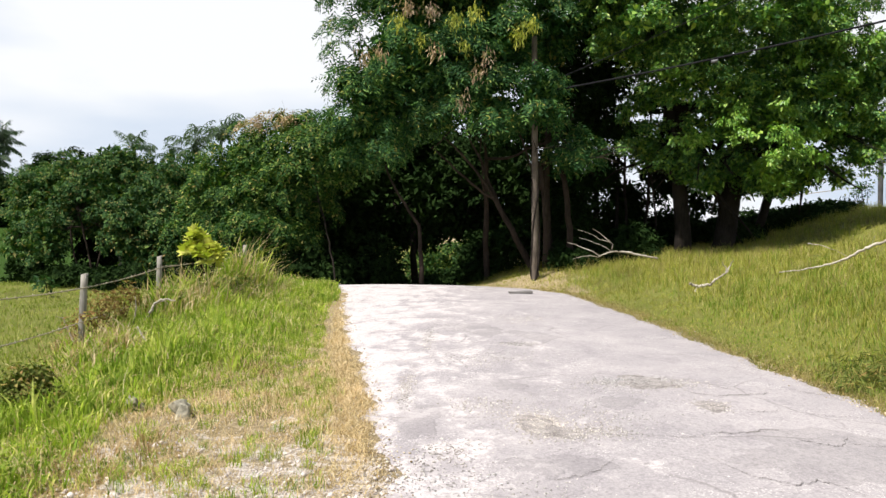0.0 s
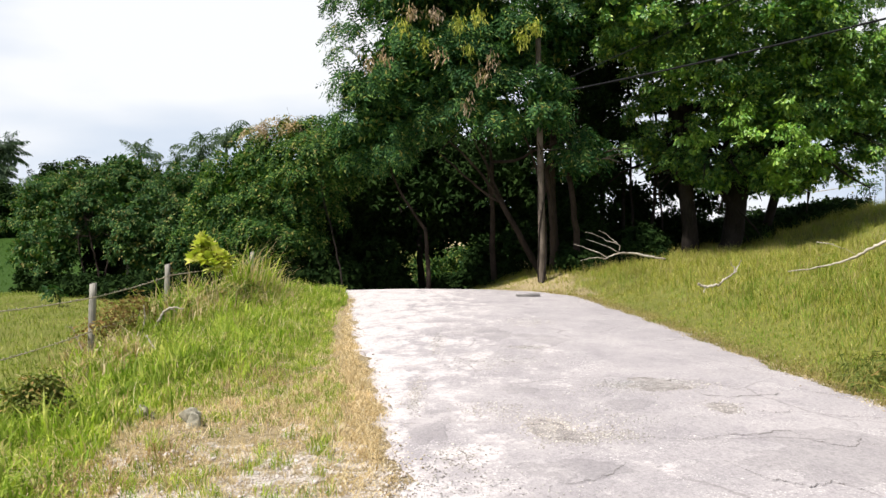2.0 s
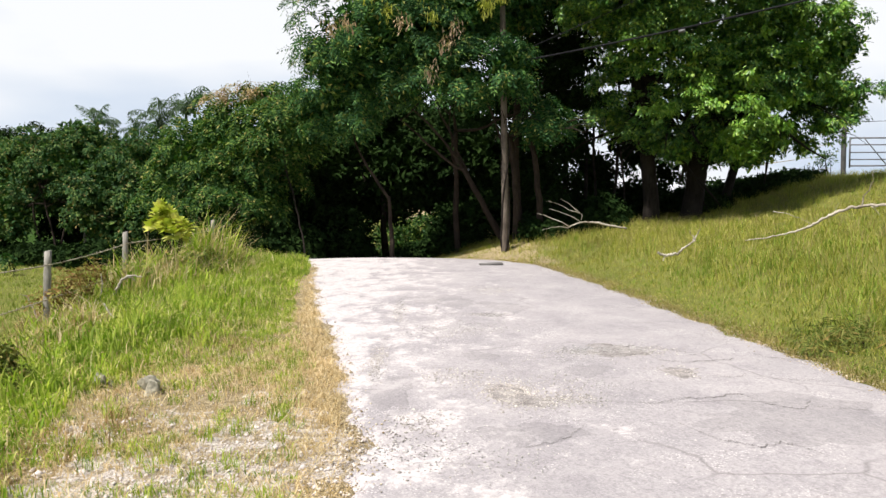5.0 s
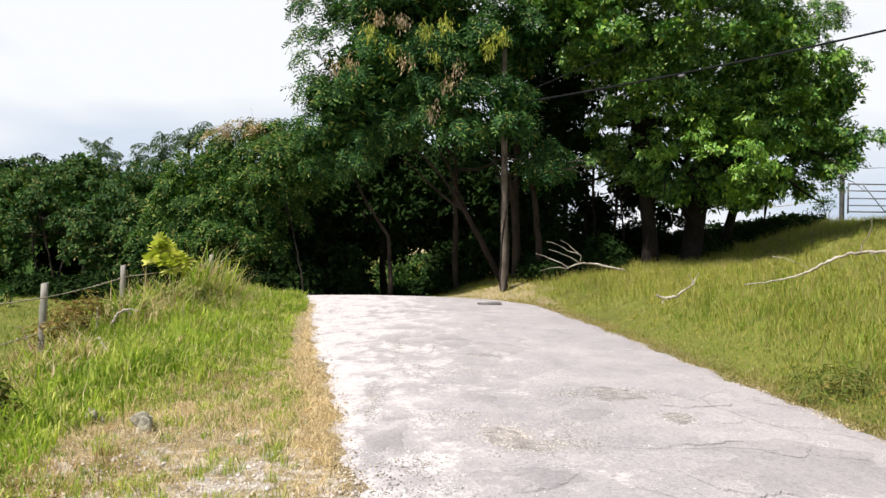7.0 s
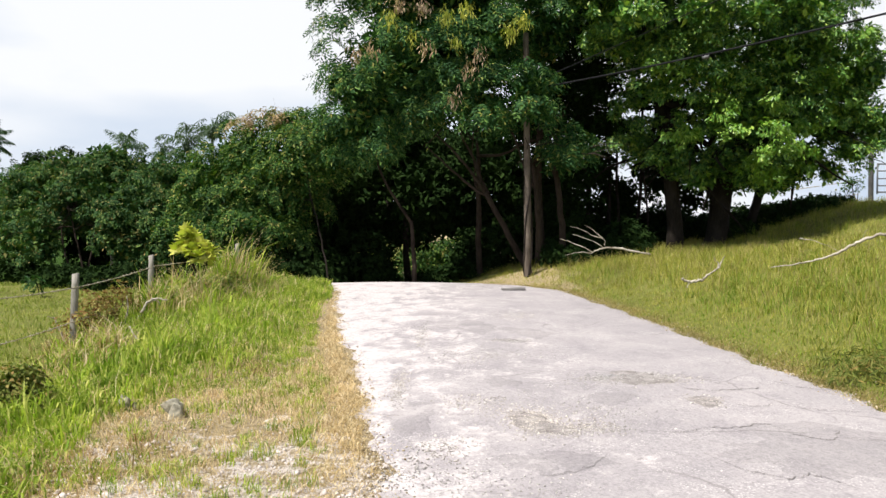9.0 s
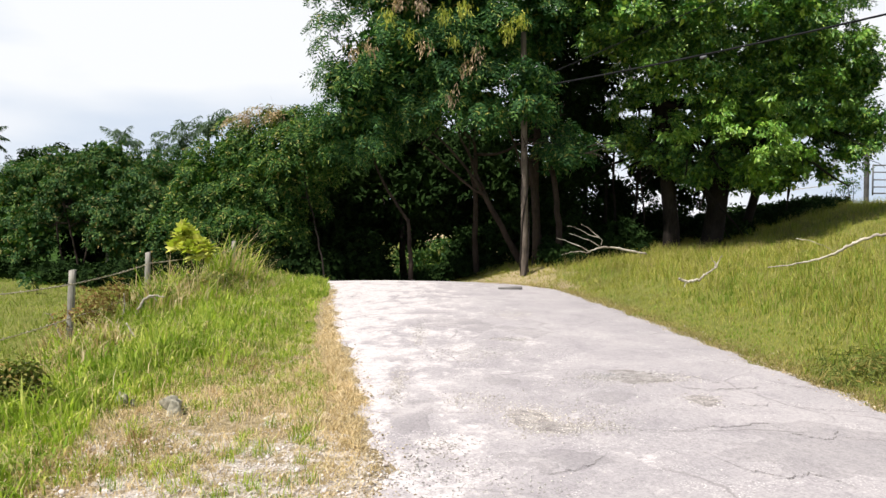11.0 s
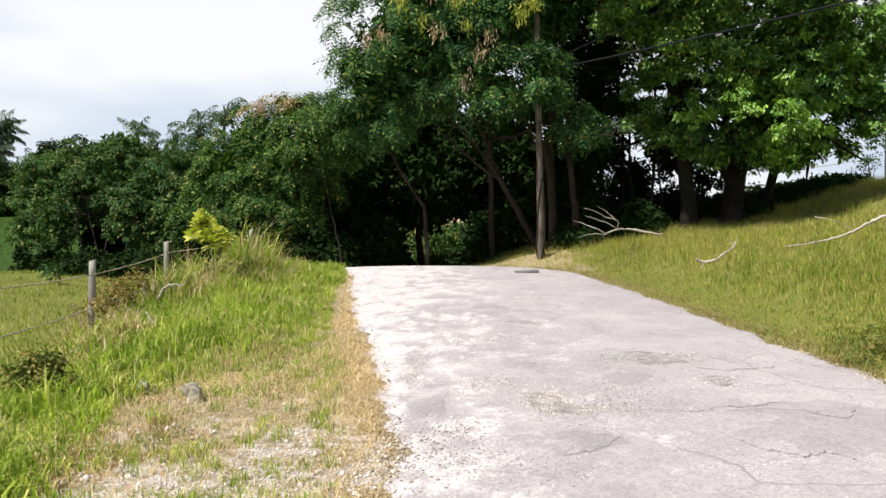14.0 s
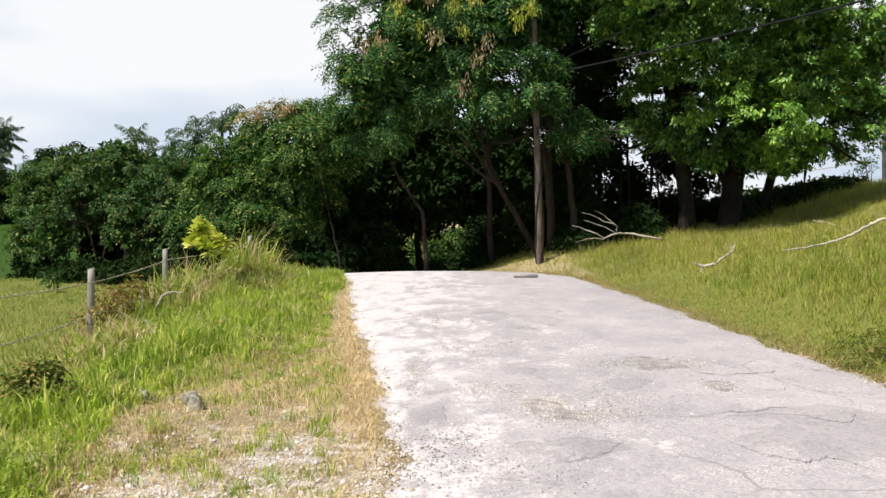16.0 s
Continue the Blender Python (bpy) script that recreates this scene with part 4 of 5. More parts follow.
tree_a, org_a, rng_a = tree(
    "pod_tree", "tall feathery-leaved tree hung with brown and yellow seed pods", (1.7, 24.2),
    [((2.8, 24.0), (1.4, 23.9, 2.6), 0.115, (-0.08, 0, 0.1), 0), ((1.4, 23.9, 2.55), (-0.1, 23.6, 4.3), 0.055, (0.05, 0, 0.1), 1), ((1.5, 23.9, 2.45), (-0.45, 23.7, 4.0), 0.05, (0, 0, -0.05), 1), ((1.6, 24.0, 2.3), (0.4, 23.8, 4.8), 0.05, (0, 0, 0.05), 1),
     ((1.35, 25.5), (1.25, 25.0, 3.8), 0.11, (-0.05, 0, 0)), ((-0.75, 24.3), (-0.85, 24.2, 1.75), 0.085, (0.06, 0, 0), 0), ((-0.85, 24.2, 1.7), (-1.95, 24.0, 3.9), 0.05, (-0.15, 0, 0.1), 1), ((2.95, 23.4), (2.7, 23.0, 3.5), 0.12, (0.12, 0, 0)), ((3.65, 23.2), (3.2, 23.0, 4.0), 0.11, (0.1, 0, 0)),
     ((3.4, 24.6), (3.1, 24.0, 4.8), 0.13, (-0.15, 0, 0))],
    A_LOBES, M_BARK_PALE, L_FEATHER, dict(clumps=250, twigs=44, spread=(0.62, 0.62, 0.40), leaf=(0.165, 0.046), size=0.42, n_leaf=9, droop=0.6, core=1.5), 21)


def pod_bunch(at, n, length, spread, mat, parent, org, rng, name):
    b = np.asarray(at, float) + rng.normal(0, 1, (n, 3)) * np.array(spread)
    ax = rng.normal(0, 0.38, (n, 3)) + np.array([0, 0, -1.0])
    return tagged(part(name, local(leaf_geo(b, ax, length * rng.uniform(0.7, 1.2, n), 0.036 * rng.uniform(0.7, 1.3, n), rng, 0.3), org), mat, parent), kind="stuff")


for x, y, z, n, mat, nm in [(-0.33, 19.6, 6.0, 26, L_POD_BROWN, "brown_pod_spray"), (0.98, 19.5, 5.85, 24, L_POD_BROWN, "brown_pod_spray"), (0.78, 19.4, 5.45, 28, L_POD_BROWN, "brown_pod_spray"), (0.38, 19.3, 4.75, 20, L_POD_BROWN, "brown_pod_spray"),
                            (-2.1, 20.2, 5.95, 22, L_POD_BROWN, "brown_pod_spray"), (-1.7, 20.0, 6.05, 20, L_POD_BROWN, "brown_pod_spray"), (-1.0, 20.2, 7.2, 40, L_POD_BROWN, "brown_pod_spray"), (-0.4, 20.0, 7.1, 36, L_POD_BROWN, "brown_pod_spray"),
                            (1.75, 19.7, 6.4, 46, L_POD_GREEN, "yellow_pod_spray"), (2.1, 19.8, 6.7, 40, L_POD_GREEN, "yellow_pod_spray"), (0.2, 19.8, 6.8, 40, L_POD_GREEN, "yellow_pod_spray"), (0.7, 19.8, 7.0, 40, L_POD_GREEN, "yellow_pod_spray"),
                            (-1.2, 20.0, 6.8, 36, L_POD_GREEN, "yellow_pod_spray"), (0.45, 19.8, 6.2, 26, L_POD_GREEN, "yellow_pod_spray"), (-0.7, 20.0, 6.35, 26, L_POD_GREEN, "yellow_pod_spray")]:
    pod_bunch((x * 1.05, y * 1.05, 1.6 + (z - 1.6) * 1.05), int(1.9 * n), 0.17, (0.10, 0.1, 0.13), mat, tree_a, org_a, rng_a, nm)

B_TOP = [(5.2, 21.9, 8.9, 2.2, 1.8, 1.5), (7.41, 23.6, 6.92, 2.94, 2.2, 2.56), (5.4, 24.0, 7.4, 1.1, 1.1, 1.3), (10.9, 24.13, 7.8, 1.9, 2.0, 1.7), (7.5, 23.37, 9.77, 3.3, 2.9, 1.71), (4.66, 23.94, 9.39, 1.8, 1.9, 1.71)]
B_SKIRT = [(6.9, 25.4, 4.0, 1.6, 1.1, 0.9), (9.5, 25.6, 3.6, 2.0, 1.3, 1.0), (10.73, 24.0, 5.78, 2.38, 2.0, 2.28), (8.84, 23.6, 4.83, 2.18, 1.5, 1.14), (9.5, 24.32, 3.41, 1.6, 1.2, 0.66), (10.3, 24.2, 2.95, 1.0, 0.9, 0.5), (9.2, 25.6, 2.9, 1.2, 0.8, 0.5), (7.4, 24.51, 3.5, 1.1, 0.9, 0.6)]
B_EDGE = [(12.6, 24.13, 5.9, 1.2, 1.2, 1.1), (12.1, 24.2, 4.6, 1.2, 1.1, 0.8), (13.0, 23.8, 4.7, 0.95, 0.8, 0.65), (13.1, 24.1, 6.3, 0.85, 0.9, 0.85), (13.0, 23.6, 4.15, 0.7, 0.7, 0.4), (12.3, 23.5, 3.8, 0.7, 0.7, 0.4), (11.0, 24.0, 3.7, 1.0, 1.0, 0.6), (11.2, 24.6, 3.3, 0.8, 0.8, 0.45)]
B_LOW = [(6.9, 24.2, 3.2, 0.66, 0.5, 0.5), (7.9, 24.0, 3.0, 0.8, 0.5, 0.5), (8.9, 23.9, 2.9, 0.66, 0.5, 0.5), (9.9, 23.8, 2.85, 0.8, 0.5, 0.5), (10.9, 23.8, 2.9, 0.66, 0.5, 0.45), (11.8, 23.8, 3.2, 0.7, 0.5, 0.45), (8.4, 24.2, 2.5, 0.4, 0.4, 0.4), (12.5, 23.9, 3.5, 0.5, 0.5, 0.4)]
B_SUNLIT = [(3.7, 21.2, 7.3, 0.6, 0.5, 0.45), (4.2, 20.9, 6.5, 0.6, 0.5, 0.4), (5.0, 20.5, 7.0, 0.7, 0.5, 0.45), (5.7, 20.7, 6.3, 0.6, 0.5, 0.4), (4.7, 20.6, 7.8, 0.6, 0.5, 0.4), (6.7, 20.8, 7.2, 0.7, 0.5, 0.4), (8.5, 21.0, 7.2, 0.7, 0.5, 0.4), (7.2, 20.8, 8.0, 0.7, 0.5, 0.4), (5.9, 20.5, 7.9, 0.6, 0.5, 0.4), (10.0, 21.8, 7.6, 0.7, 0.5, 0.4)]
B_LOBES = B_SKIRT + B_TOP + B_EDGE + B_LOW + B_SUNLIT
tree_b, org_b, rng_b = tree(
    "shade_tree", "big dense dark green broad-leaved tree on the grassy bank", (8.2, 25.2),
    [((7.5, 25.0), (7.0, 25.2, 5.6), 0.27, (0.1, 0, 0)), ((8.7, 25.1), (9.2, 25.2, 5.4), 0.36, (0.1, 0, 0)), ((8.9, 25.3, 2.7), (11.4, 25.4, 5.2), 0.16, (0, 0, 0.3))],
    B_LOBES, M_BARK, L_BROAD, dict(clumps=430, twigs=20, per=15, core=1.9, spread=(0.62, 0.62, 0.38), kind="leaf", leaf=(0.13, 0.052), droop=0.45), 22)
tree("feathery_tree", "tall feathery bluish-green tree reaching out behind the shade tree", (10.4, 26.8), [((10.4, 26.8), (11.4, 26.6, 7.4), 0.16, (0.2, 0, 0))],
     [(13.2, 26.4, 9.3, 1.1, 0.9, 0.5), (12.2, 26.6, 9.6, 1.2, 0.9, 0.6), (14.2, 26.3, 9.0, 0.7, 0.6, 0.3), (11.4, 26.6, 9.0, 1.0, 0.9, 0.7)], M_BARK, L_BUSH, dict(clumps=34, twigs=14, spread=(0.5, 0.5, 0.22), leaf=(0.11, 0.03), size=0.5, n_leaf=14, droop=0.5, core=0.1), 35)
# Front clumps in the lit leaf copy, where the sun strikes the crown.
part("lower_crown", local(crown([(7.6, 21.7, 4.6, 0.7, 0.5, 0.45), (8.6, 21.4, 4.1, 0.8, 0.5, 0.45), (9.5, 21.7, 3.6, 0.8, 0.5, 0.4), (8.2, 21.6, 5.4, 0.6, 0.5, 0.4), (9.4, 21.8, 4.9, 0.7, 0.5, 0.4), (10.4, 22.3, 4.3, 0.6, 0.5, 0.4), (10.8, 22.5, 5.6, 0.7, 0.6, 0.5),
                                 (11.7, 23.0, 6.9, 0.9, 0.7, 0.8), (6.8, 22.2, 3.9, 0.5, 0.5, 0.4), (9.9, 22.6, 3.0, 0.6, 0.5, 0.35), (8.9, 22.3, 3.1, 0.5, 0.5, 0.35), (11.9, 23.2, 5.3, 0.5, 0.5, 0.5), (6.3, 21.9, 5.9, 0.5, 0.4, 0.35), (9.9, 21.9, 6.4, 0.7, 0.5, 0.4), (7.6, 21.6, 6.9, 0.6, 0.5, 0.35)],
                                42, 10, (0.42, 0.4, 0.24), rng_b, "leaf", (0.16, 0.066), droop=0.75, per=15, core=0), org_b),
     L_BRIGHT, tree_b, "brighter yellow-green foliage, sunlight put into its leaf colour")

# Leaves in the shade-dark colour, for the black gaps between the two big crowns.
tree("thin_tree", "slender tree with a sparse leafy crown, its leaves coloured shade-dark", (4.6, 26.8),
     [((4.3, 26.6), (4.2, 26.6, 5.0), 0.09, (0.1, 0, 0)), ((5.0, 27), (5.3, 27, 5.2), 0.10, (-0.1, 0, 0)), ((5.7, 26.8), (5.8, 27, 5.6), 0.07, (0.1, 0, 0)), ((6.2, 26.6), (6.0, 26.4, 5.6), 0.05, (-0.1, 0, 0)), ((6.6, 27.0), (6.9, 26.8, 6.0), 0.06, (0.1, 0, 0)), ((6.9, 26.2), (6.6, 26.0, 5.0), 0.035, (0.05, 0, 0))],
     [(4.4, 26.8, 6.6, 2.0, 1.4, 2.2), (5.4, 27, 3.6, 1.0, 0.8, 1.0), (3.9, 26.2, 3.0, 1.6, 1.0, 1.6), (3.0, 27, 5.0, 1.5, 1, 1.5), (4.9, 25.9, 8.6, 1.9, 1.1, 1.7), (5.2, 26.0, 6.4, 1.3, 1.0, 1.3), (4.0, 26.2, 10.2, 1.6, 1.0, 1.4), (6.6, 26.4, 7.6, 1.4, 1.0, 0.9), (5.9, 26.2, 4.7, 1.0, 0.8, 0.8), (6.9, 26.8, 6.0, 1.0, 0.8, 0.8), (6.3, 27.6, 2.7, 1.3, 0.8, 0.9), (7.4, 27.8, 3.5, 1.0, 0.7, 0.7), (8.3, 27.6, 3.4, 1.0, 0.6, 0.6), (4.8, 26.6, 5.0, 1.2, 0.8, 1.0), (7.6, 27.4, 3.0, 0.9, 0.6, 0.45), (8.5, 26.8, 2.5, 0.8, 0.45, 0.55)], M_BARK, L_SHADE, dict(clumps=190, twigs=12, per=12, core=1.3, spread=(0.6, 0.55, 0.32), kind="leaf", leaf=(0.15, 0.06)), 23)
tree_c, org_c, rng_c = tree("roadside_tree", "bushy mid-green tree with withered pods at its top", (-4.6, 25.4), [((-3.4, 24.4), (-4.0, 24.8, 2.4), 0.03, (0.1, 0, 0)), ((-5.2, 26), (-5.6, 26.2, 2.6), 0.10, (0, 0, 0))],
     [(-5.3, 26.5, 3.3, 2.0, 1.6, 1.85), (-4.0, 24.8, 3.7, 1.3, 1.1, 0.95), (-6.2, 26, 1.2, 2.1, 1.3, 1.3), (-4.2, 25.6, 4.3, 1.3, 1.1, 1.0)], M_BARK, L_ROADSIDE,
     dict(clumps=150, twigs=25, spread=(0.64, 0.62, 0.38), leaf=(0.155, 0.054), size=0.50, n_leaf=10, droop=0.8), 24)
part("withered_spray", local(crown([(-5.4, 26.0, 5.0, 0.9, 0.7, 0.35), (-4.6, 25.2, 4.9, 0.7, 0.6, 0.4), (-6.6, 26.6, 4.9, 0.7, 0.6, 0.35)], 16, 10, (0.4, 0.35, 0.25), rng_c, leaf=(0.15, 0.05), size=0.35, n_leaf=6, droop=0.9, core=0), org_c), L_POD_BROWN, tree_c, "brown withered sprays and pods")["kind"] = "stuff"
tree("roadside_tree", "bushy green tree with yellowing sprays and dead brown pods", (-7.6, 27.6), [((-7.4, 27.4), (-7.6, 27.6, 2.2), 0.12, (0.2, 0, 0))],
     [(-7.7, 27.8, 2.6, 1.6, 1.5, 1.9), (-8.3, 27.2, 0.9, 1.5, 1.1, 1.4), (-7.0, 27.8, 4.2, 1.1, 1.0, 0.85)], M_BARK, L_ROADSIDE, dict(clumps=100, twigs=25, spread=(0.64, 0.62, 0.38), leaf=(0.155, 0.054), size=0.50, n_leaf=10, droop=0.8), 25)
tree("field_tree", "rounded bushy tree with dull green and rusty leaves", (-13.6, 30.6), [((-13.1, 29.2), (-13.7, 29.3, 2.3), 0.045, (0.1, 0, 0)), ((-13.0, 29.2), (-12.5, 29.3, 2.2), 0.04, (-0.1, 0, 0)), ((-13.5, 29.3), (-13.9, 29.2, 1.6), 0.04, (0, 0, 0))],
     [(-13.8, 31, 2.6, 2.7, 2.1, 1.85), (-12.9, 31, 4.2, 1.3, 1.0, 0.75), (-14.9, 31, 3.6, 1.4, 1.0, 0.8), (-16.2, 32, 1.9, 1.6, 1.6, 2.0), (-11.6, 30.2, 2.0, 1.9, 1.7, 2.1), (-15.2, 30.0, 1.0, 0.9, 0.9, 1.0), (-11.2, 29.2, 0.8, 1.3, 1.1, 1.2), (-10.2, 29.6, 1.2, 1.5, 1.3, 1.8), (-13.5, 30.2, 2.9, 2.0, 1.6, 1.05), (-14.7, 29.2, 1.0, 1.0, 0.7, 1.2), (-16.0, 30.0, 0.9, 1.1, 0.9, 1.2), (-11.9, 28.9, 1.4, 0.8, 0.6, 1.0), (-14.0, 29.6, 1.9, 0.9, 0.6, 0.7), (-12.6, 29.8, 1.9, 0.8, 0.6, 0.7), (-16.9, 32, 2.4, 1.2, 1.2, 1.5)], M_BARK_PALE, L_BUSH,
     dict(clumps=205, twigs=17, per=14, core=1.4, spread=(0.72, 0.7, 0.42), kind="leaf", leaf=(0.14, 0.058), droop=0.6), 26)
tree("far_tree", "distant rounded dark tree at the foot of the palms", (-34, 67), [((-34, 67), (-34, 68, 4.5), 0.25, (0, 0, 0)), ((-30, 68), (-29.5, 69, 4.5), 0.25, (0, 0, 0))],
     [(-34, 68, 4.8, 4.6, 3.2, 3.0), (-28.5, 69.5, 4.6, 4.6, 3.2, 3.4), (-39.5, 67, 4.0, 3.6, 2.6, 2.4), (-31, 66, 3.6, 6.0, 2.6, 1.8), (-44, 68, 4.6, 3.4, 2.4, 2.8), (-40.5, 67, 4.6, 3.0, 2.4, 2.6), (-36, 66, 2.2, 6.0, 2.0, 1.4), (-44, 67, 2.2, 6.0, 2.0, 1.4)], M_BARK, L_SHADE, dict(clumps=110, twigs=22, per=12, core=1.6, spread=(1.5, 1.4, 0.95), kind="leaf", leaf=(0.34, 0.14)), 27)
tree("far_tree", "distant dark tree crowded among palms", (-14.5, 44), [((-14.5, 44), (-14.5, 44, 3.5), 0.2, (0, 0, 0))],
     [(-14.0, 44, 3.3, 3.2, 2.0, 2.2), (-11, 43, 3.2, 2.8, 2.0, 2.6), (-16.5, 45, 2.2, 3.0, 2, 2.0)], M_BARK, L_BUSH, dict(clumps=90, twigs=26, per=12, core=2.0, spread=(1.0, 0.9, 0.65), kind="leaf", leaf=(0.22, 0.09)), 28)
# Backing foliage, its deep shade carried by the leaf colour.
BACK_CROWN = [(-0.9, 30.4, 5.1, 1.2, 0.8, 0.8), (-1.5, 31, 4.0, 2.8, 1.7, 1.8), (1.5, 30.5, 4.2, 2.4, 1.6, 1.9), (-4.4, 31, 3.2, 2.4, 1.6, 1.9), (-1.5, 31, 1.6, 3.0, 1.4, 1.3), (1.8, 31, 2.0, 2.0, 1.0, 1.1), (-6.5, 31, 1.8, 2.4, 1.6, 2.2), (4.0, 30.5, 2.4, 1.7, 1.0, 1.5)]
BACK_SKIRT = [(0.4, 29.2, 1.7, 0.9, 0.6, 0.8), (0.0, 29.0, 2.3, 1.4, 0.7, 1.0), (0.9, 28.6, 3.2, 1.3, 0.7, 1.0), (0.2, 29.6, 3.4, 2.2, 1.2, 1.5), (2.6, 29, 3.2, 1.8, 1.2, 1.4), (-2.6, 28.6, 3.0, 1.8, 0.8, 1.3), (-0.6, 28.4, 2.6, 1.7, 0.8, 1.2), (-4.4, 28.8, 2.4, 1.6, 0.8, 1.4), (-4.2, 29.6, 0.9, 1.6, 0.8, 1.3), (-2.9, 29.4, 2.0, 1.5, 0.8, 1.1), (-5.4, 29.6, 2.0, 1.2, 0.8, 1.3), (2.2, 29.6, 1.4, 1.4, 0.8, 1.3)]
tree("back_tree", "crowded tree behind the roadside trees, its leaves coloured shade-dark", (-1.5, 30.5), [((-1.2, 30), (-1.5, 30.5, 3.5), 0.15, (0.1, 0, 0)), ((0.8, 30), (1.2, 30.5, 4), 0.13, (0, 0, 0)), ((-3.6, 30), (-3.2, 30.5, 3.4), 0.13, (0, 0, 0))],
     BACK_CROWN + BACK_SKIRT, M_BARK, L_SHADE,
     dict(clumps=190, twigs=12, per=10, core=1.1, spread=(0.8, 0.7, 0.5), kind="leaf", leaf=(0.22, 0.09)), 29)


def shrub(name, label, at, lobes, mat, clumps, per, leaf, seed, group="", spread=(0.2, 0.2, 0.14), droop=0.3, core=0.0):
    rng = np.random.default_rng(seed)
    z0 = float(height(*at))
    ob = thing(name, label, "shrub", group, (at[0], at[1], z0))
    o = np.array([at[0], at[1], z0])
    L = [(x, y, float(height(x, y)) + z, a, b, c) for x, y, z, a, b, c in lobes]
    geos = []
    for l in L:
        for _ in range(4):
            b = np.array([at[0], at[1], z0 - 0.05]) + rng.normal(0, 0.08, 3) * np.array([1, 1, 0]) + (np.array([l[0], l[1], 0]) - np.array([at[0], at[1], 0])) * 0.5
            b[2] = float(height(b[0], b[1])) - 0.05
            geos.append(tube(bend(b, np.array(l[:3]) + rng.normal(0, 0.25, 3) * np.array(l[3:]), (0, 0, 0.03), 6, 0.01, rng), np.linspace(0.022, 0.007, 6) * min(1.0, 2.2 * l[5]), 5))
    tagged(part("stem_tangle", join(*[local(g, o) for g in geos]), M_BARK, ob), kind="stuff")
    part("foliage", local(crown(L, clumps, max(3, per // 4), spread, rng, "leaf", leaf, droop=droop, inner=0.3, core=core, per=5), o), mat, ob)
    return ob


# Low clumps on the ridge also stand in for its shaded slope.
RIDGE_GROWTH = [(8.1, 28.2, 0.7, 0.9), (8.9, 28.8, 0.6, 0.8), (7.9, 27.6, 0.8, 0.8), (9.6, 26.6, 1.2, 0.3), (11.2, 27.4, 1.3, 0.22), (13.0, 28.6, 1.4, 0.2), (14.4, 29.6, 1.0, 0.18), (6.2, 26.0, 0.9, 0.6), (7.0, 28.4, 1.0, 1.0), (6.3, 28.6, 0.9, 1.2), (9.6, 26.4, 0.9, 0.2), (12.0, 29.8, 1.2, 0.22), (10.3, 27.7, 1.0, 0.22), (11.2, 27.3, 1.0, 0.22), (12.2, 27.4, 1.1, 0.24), (9.5, 26.0, 0.9, 0.24), (13.2, 28.0, 1.0, 0.24), (6.8, 28.9, 0.7, 1.35), (8.6, 28.7, 0.7, 0.7), (10.0, 28.8, 0.9, 0.42)]
FIELD_GROWTH = [(-8.4, 25.6, 1.6, 0.9), (-10.4, 27.4, 1.2, 0.6), (-12.4, 32.2, 1.9, 2.2), (-14.4, 32.6, 1.8, 2.2), (-10.6, 31.8, 1.6, 1.8), (-12.4, 26.4, 1.2, 0.35), (-11.0, 26.0, 1.2, 0.4), (-13.8, 28.2, 1.3, 0.5), (-15.4, 29.6, 1.3, 0.7), (-9.6, 26.4, 1.0, 0.5)]
FRONT_GROWTH = [(-6.0, 24.8, 1.5, 0.9), (-4.2, 25.4, 1.2, 0.9), (-2.6, 26.8, 1.3, 0.8), (1.3, 25.9, 0.8, 0.4), (4.2, 24.6, 1.2, 0.7), (5.8, 25.2, 1.0, 0.6), (4.2, 26.0, 1.0, 1.2), (5.2, 23.6, 1.0, 0.3), (3.7, 23.0, 0.6, 0.3), (2.6, 25.4, 1.2, 1.2)]
DEEP_GROWTH = [(0.2, 28.2, 0.35, 0.45), (-0.5, 27.6, 0.4, 0.35), (-2.6, 28.0, 1.2, 1.6), (6.2, 27.0, 1.0, 0.7), (5.0, 27.4, 1.2, 1.3), (0.9, 27.6, 0.8, 1.1), (-5.0, 28, 2.0, 2.0), (4.4, 28, 1.2, 1.3), (-7.0, 30, 1.8, 1.5), (-3.9, 31.8, 1.6, 1.5), (1.4, 30.0, 0.9, 1.6)]
# All undergrowth takes the leaf colour that has shade in it.
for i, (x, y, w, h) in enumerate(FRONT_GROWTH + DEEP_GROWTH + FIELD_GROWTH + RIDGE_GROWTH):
    shrub("undergrowth_shrub", "leafy undergrowth below the trees, its leaves coloured shade-dark", (x, y), [(x, y, h * 0.6, w, 0.7, h), (x + 0.5 * w, y + 0.3, h * 0.4, w * 0.7, 0.6, h * 0.7)], L_SHADE, 50, 44, (0.18, 0.08), 40 + i, "undergrowth below the trees", (0.32, 0.28, 0.24), core=0.6)
for i, (x, y) in enumerate([(-3.4, 37), (-1.6, 36), (-0.2, 37), (1.3, 38), (3.2, 36), (5.6, 37), (0.6, 41), (2.2, 42), (-1.0, 42)]):
    shrub("sunny_shrub", "sunlit green bush glimpsed behind the trunks", (x, y), [(x, y, 1.0, 1.2, 0.7, 1.1), (x + 0.6, y, 1.8, 0.6, 0.5, 0.6)], L_ROADSIDE, 80, 30, (0.2, 0.09), 60 + i, "bushes behind the trunks", (0.3, 0.3, 0.22))
shrub("sapling", "small leafy sapling standing against the sky on the ridge", (15.8, 30.0), [(15.8, 30, 0.75, 0.35, 0.3, 0.35), (15.5, 30, 0.5, 0.25, 0.25, 0.3)], L_BUSH, 16, 12, (0.14, 0.06), 70, spread=(0.09, 0.09, 0.1))

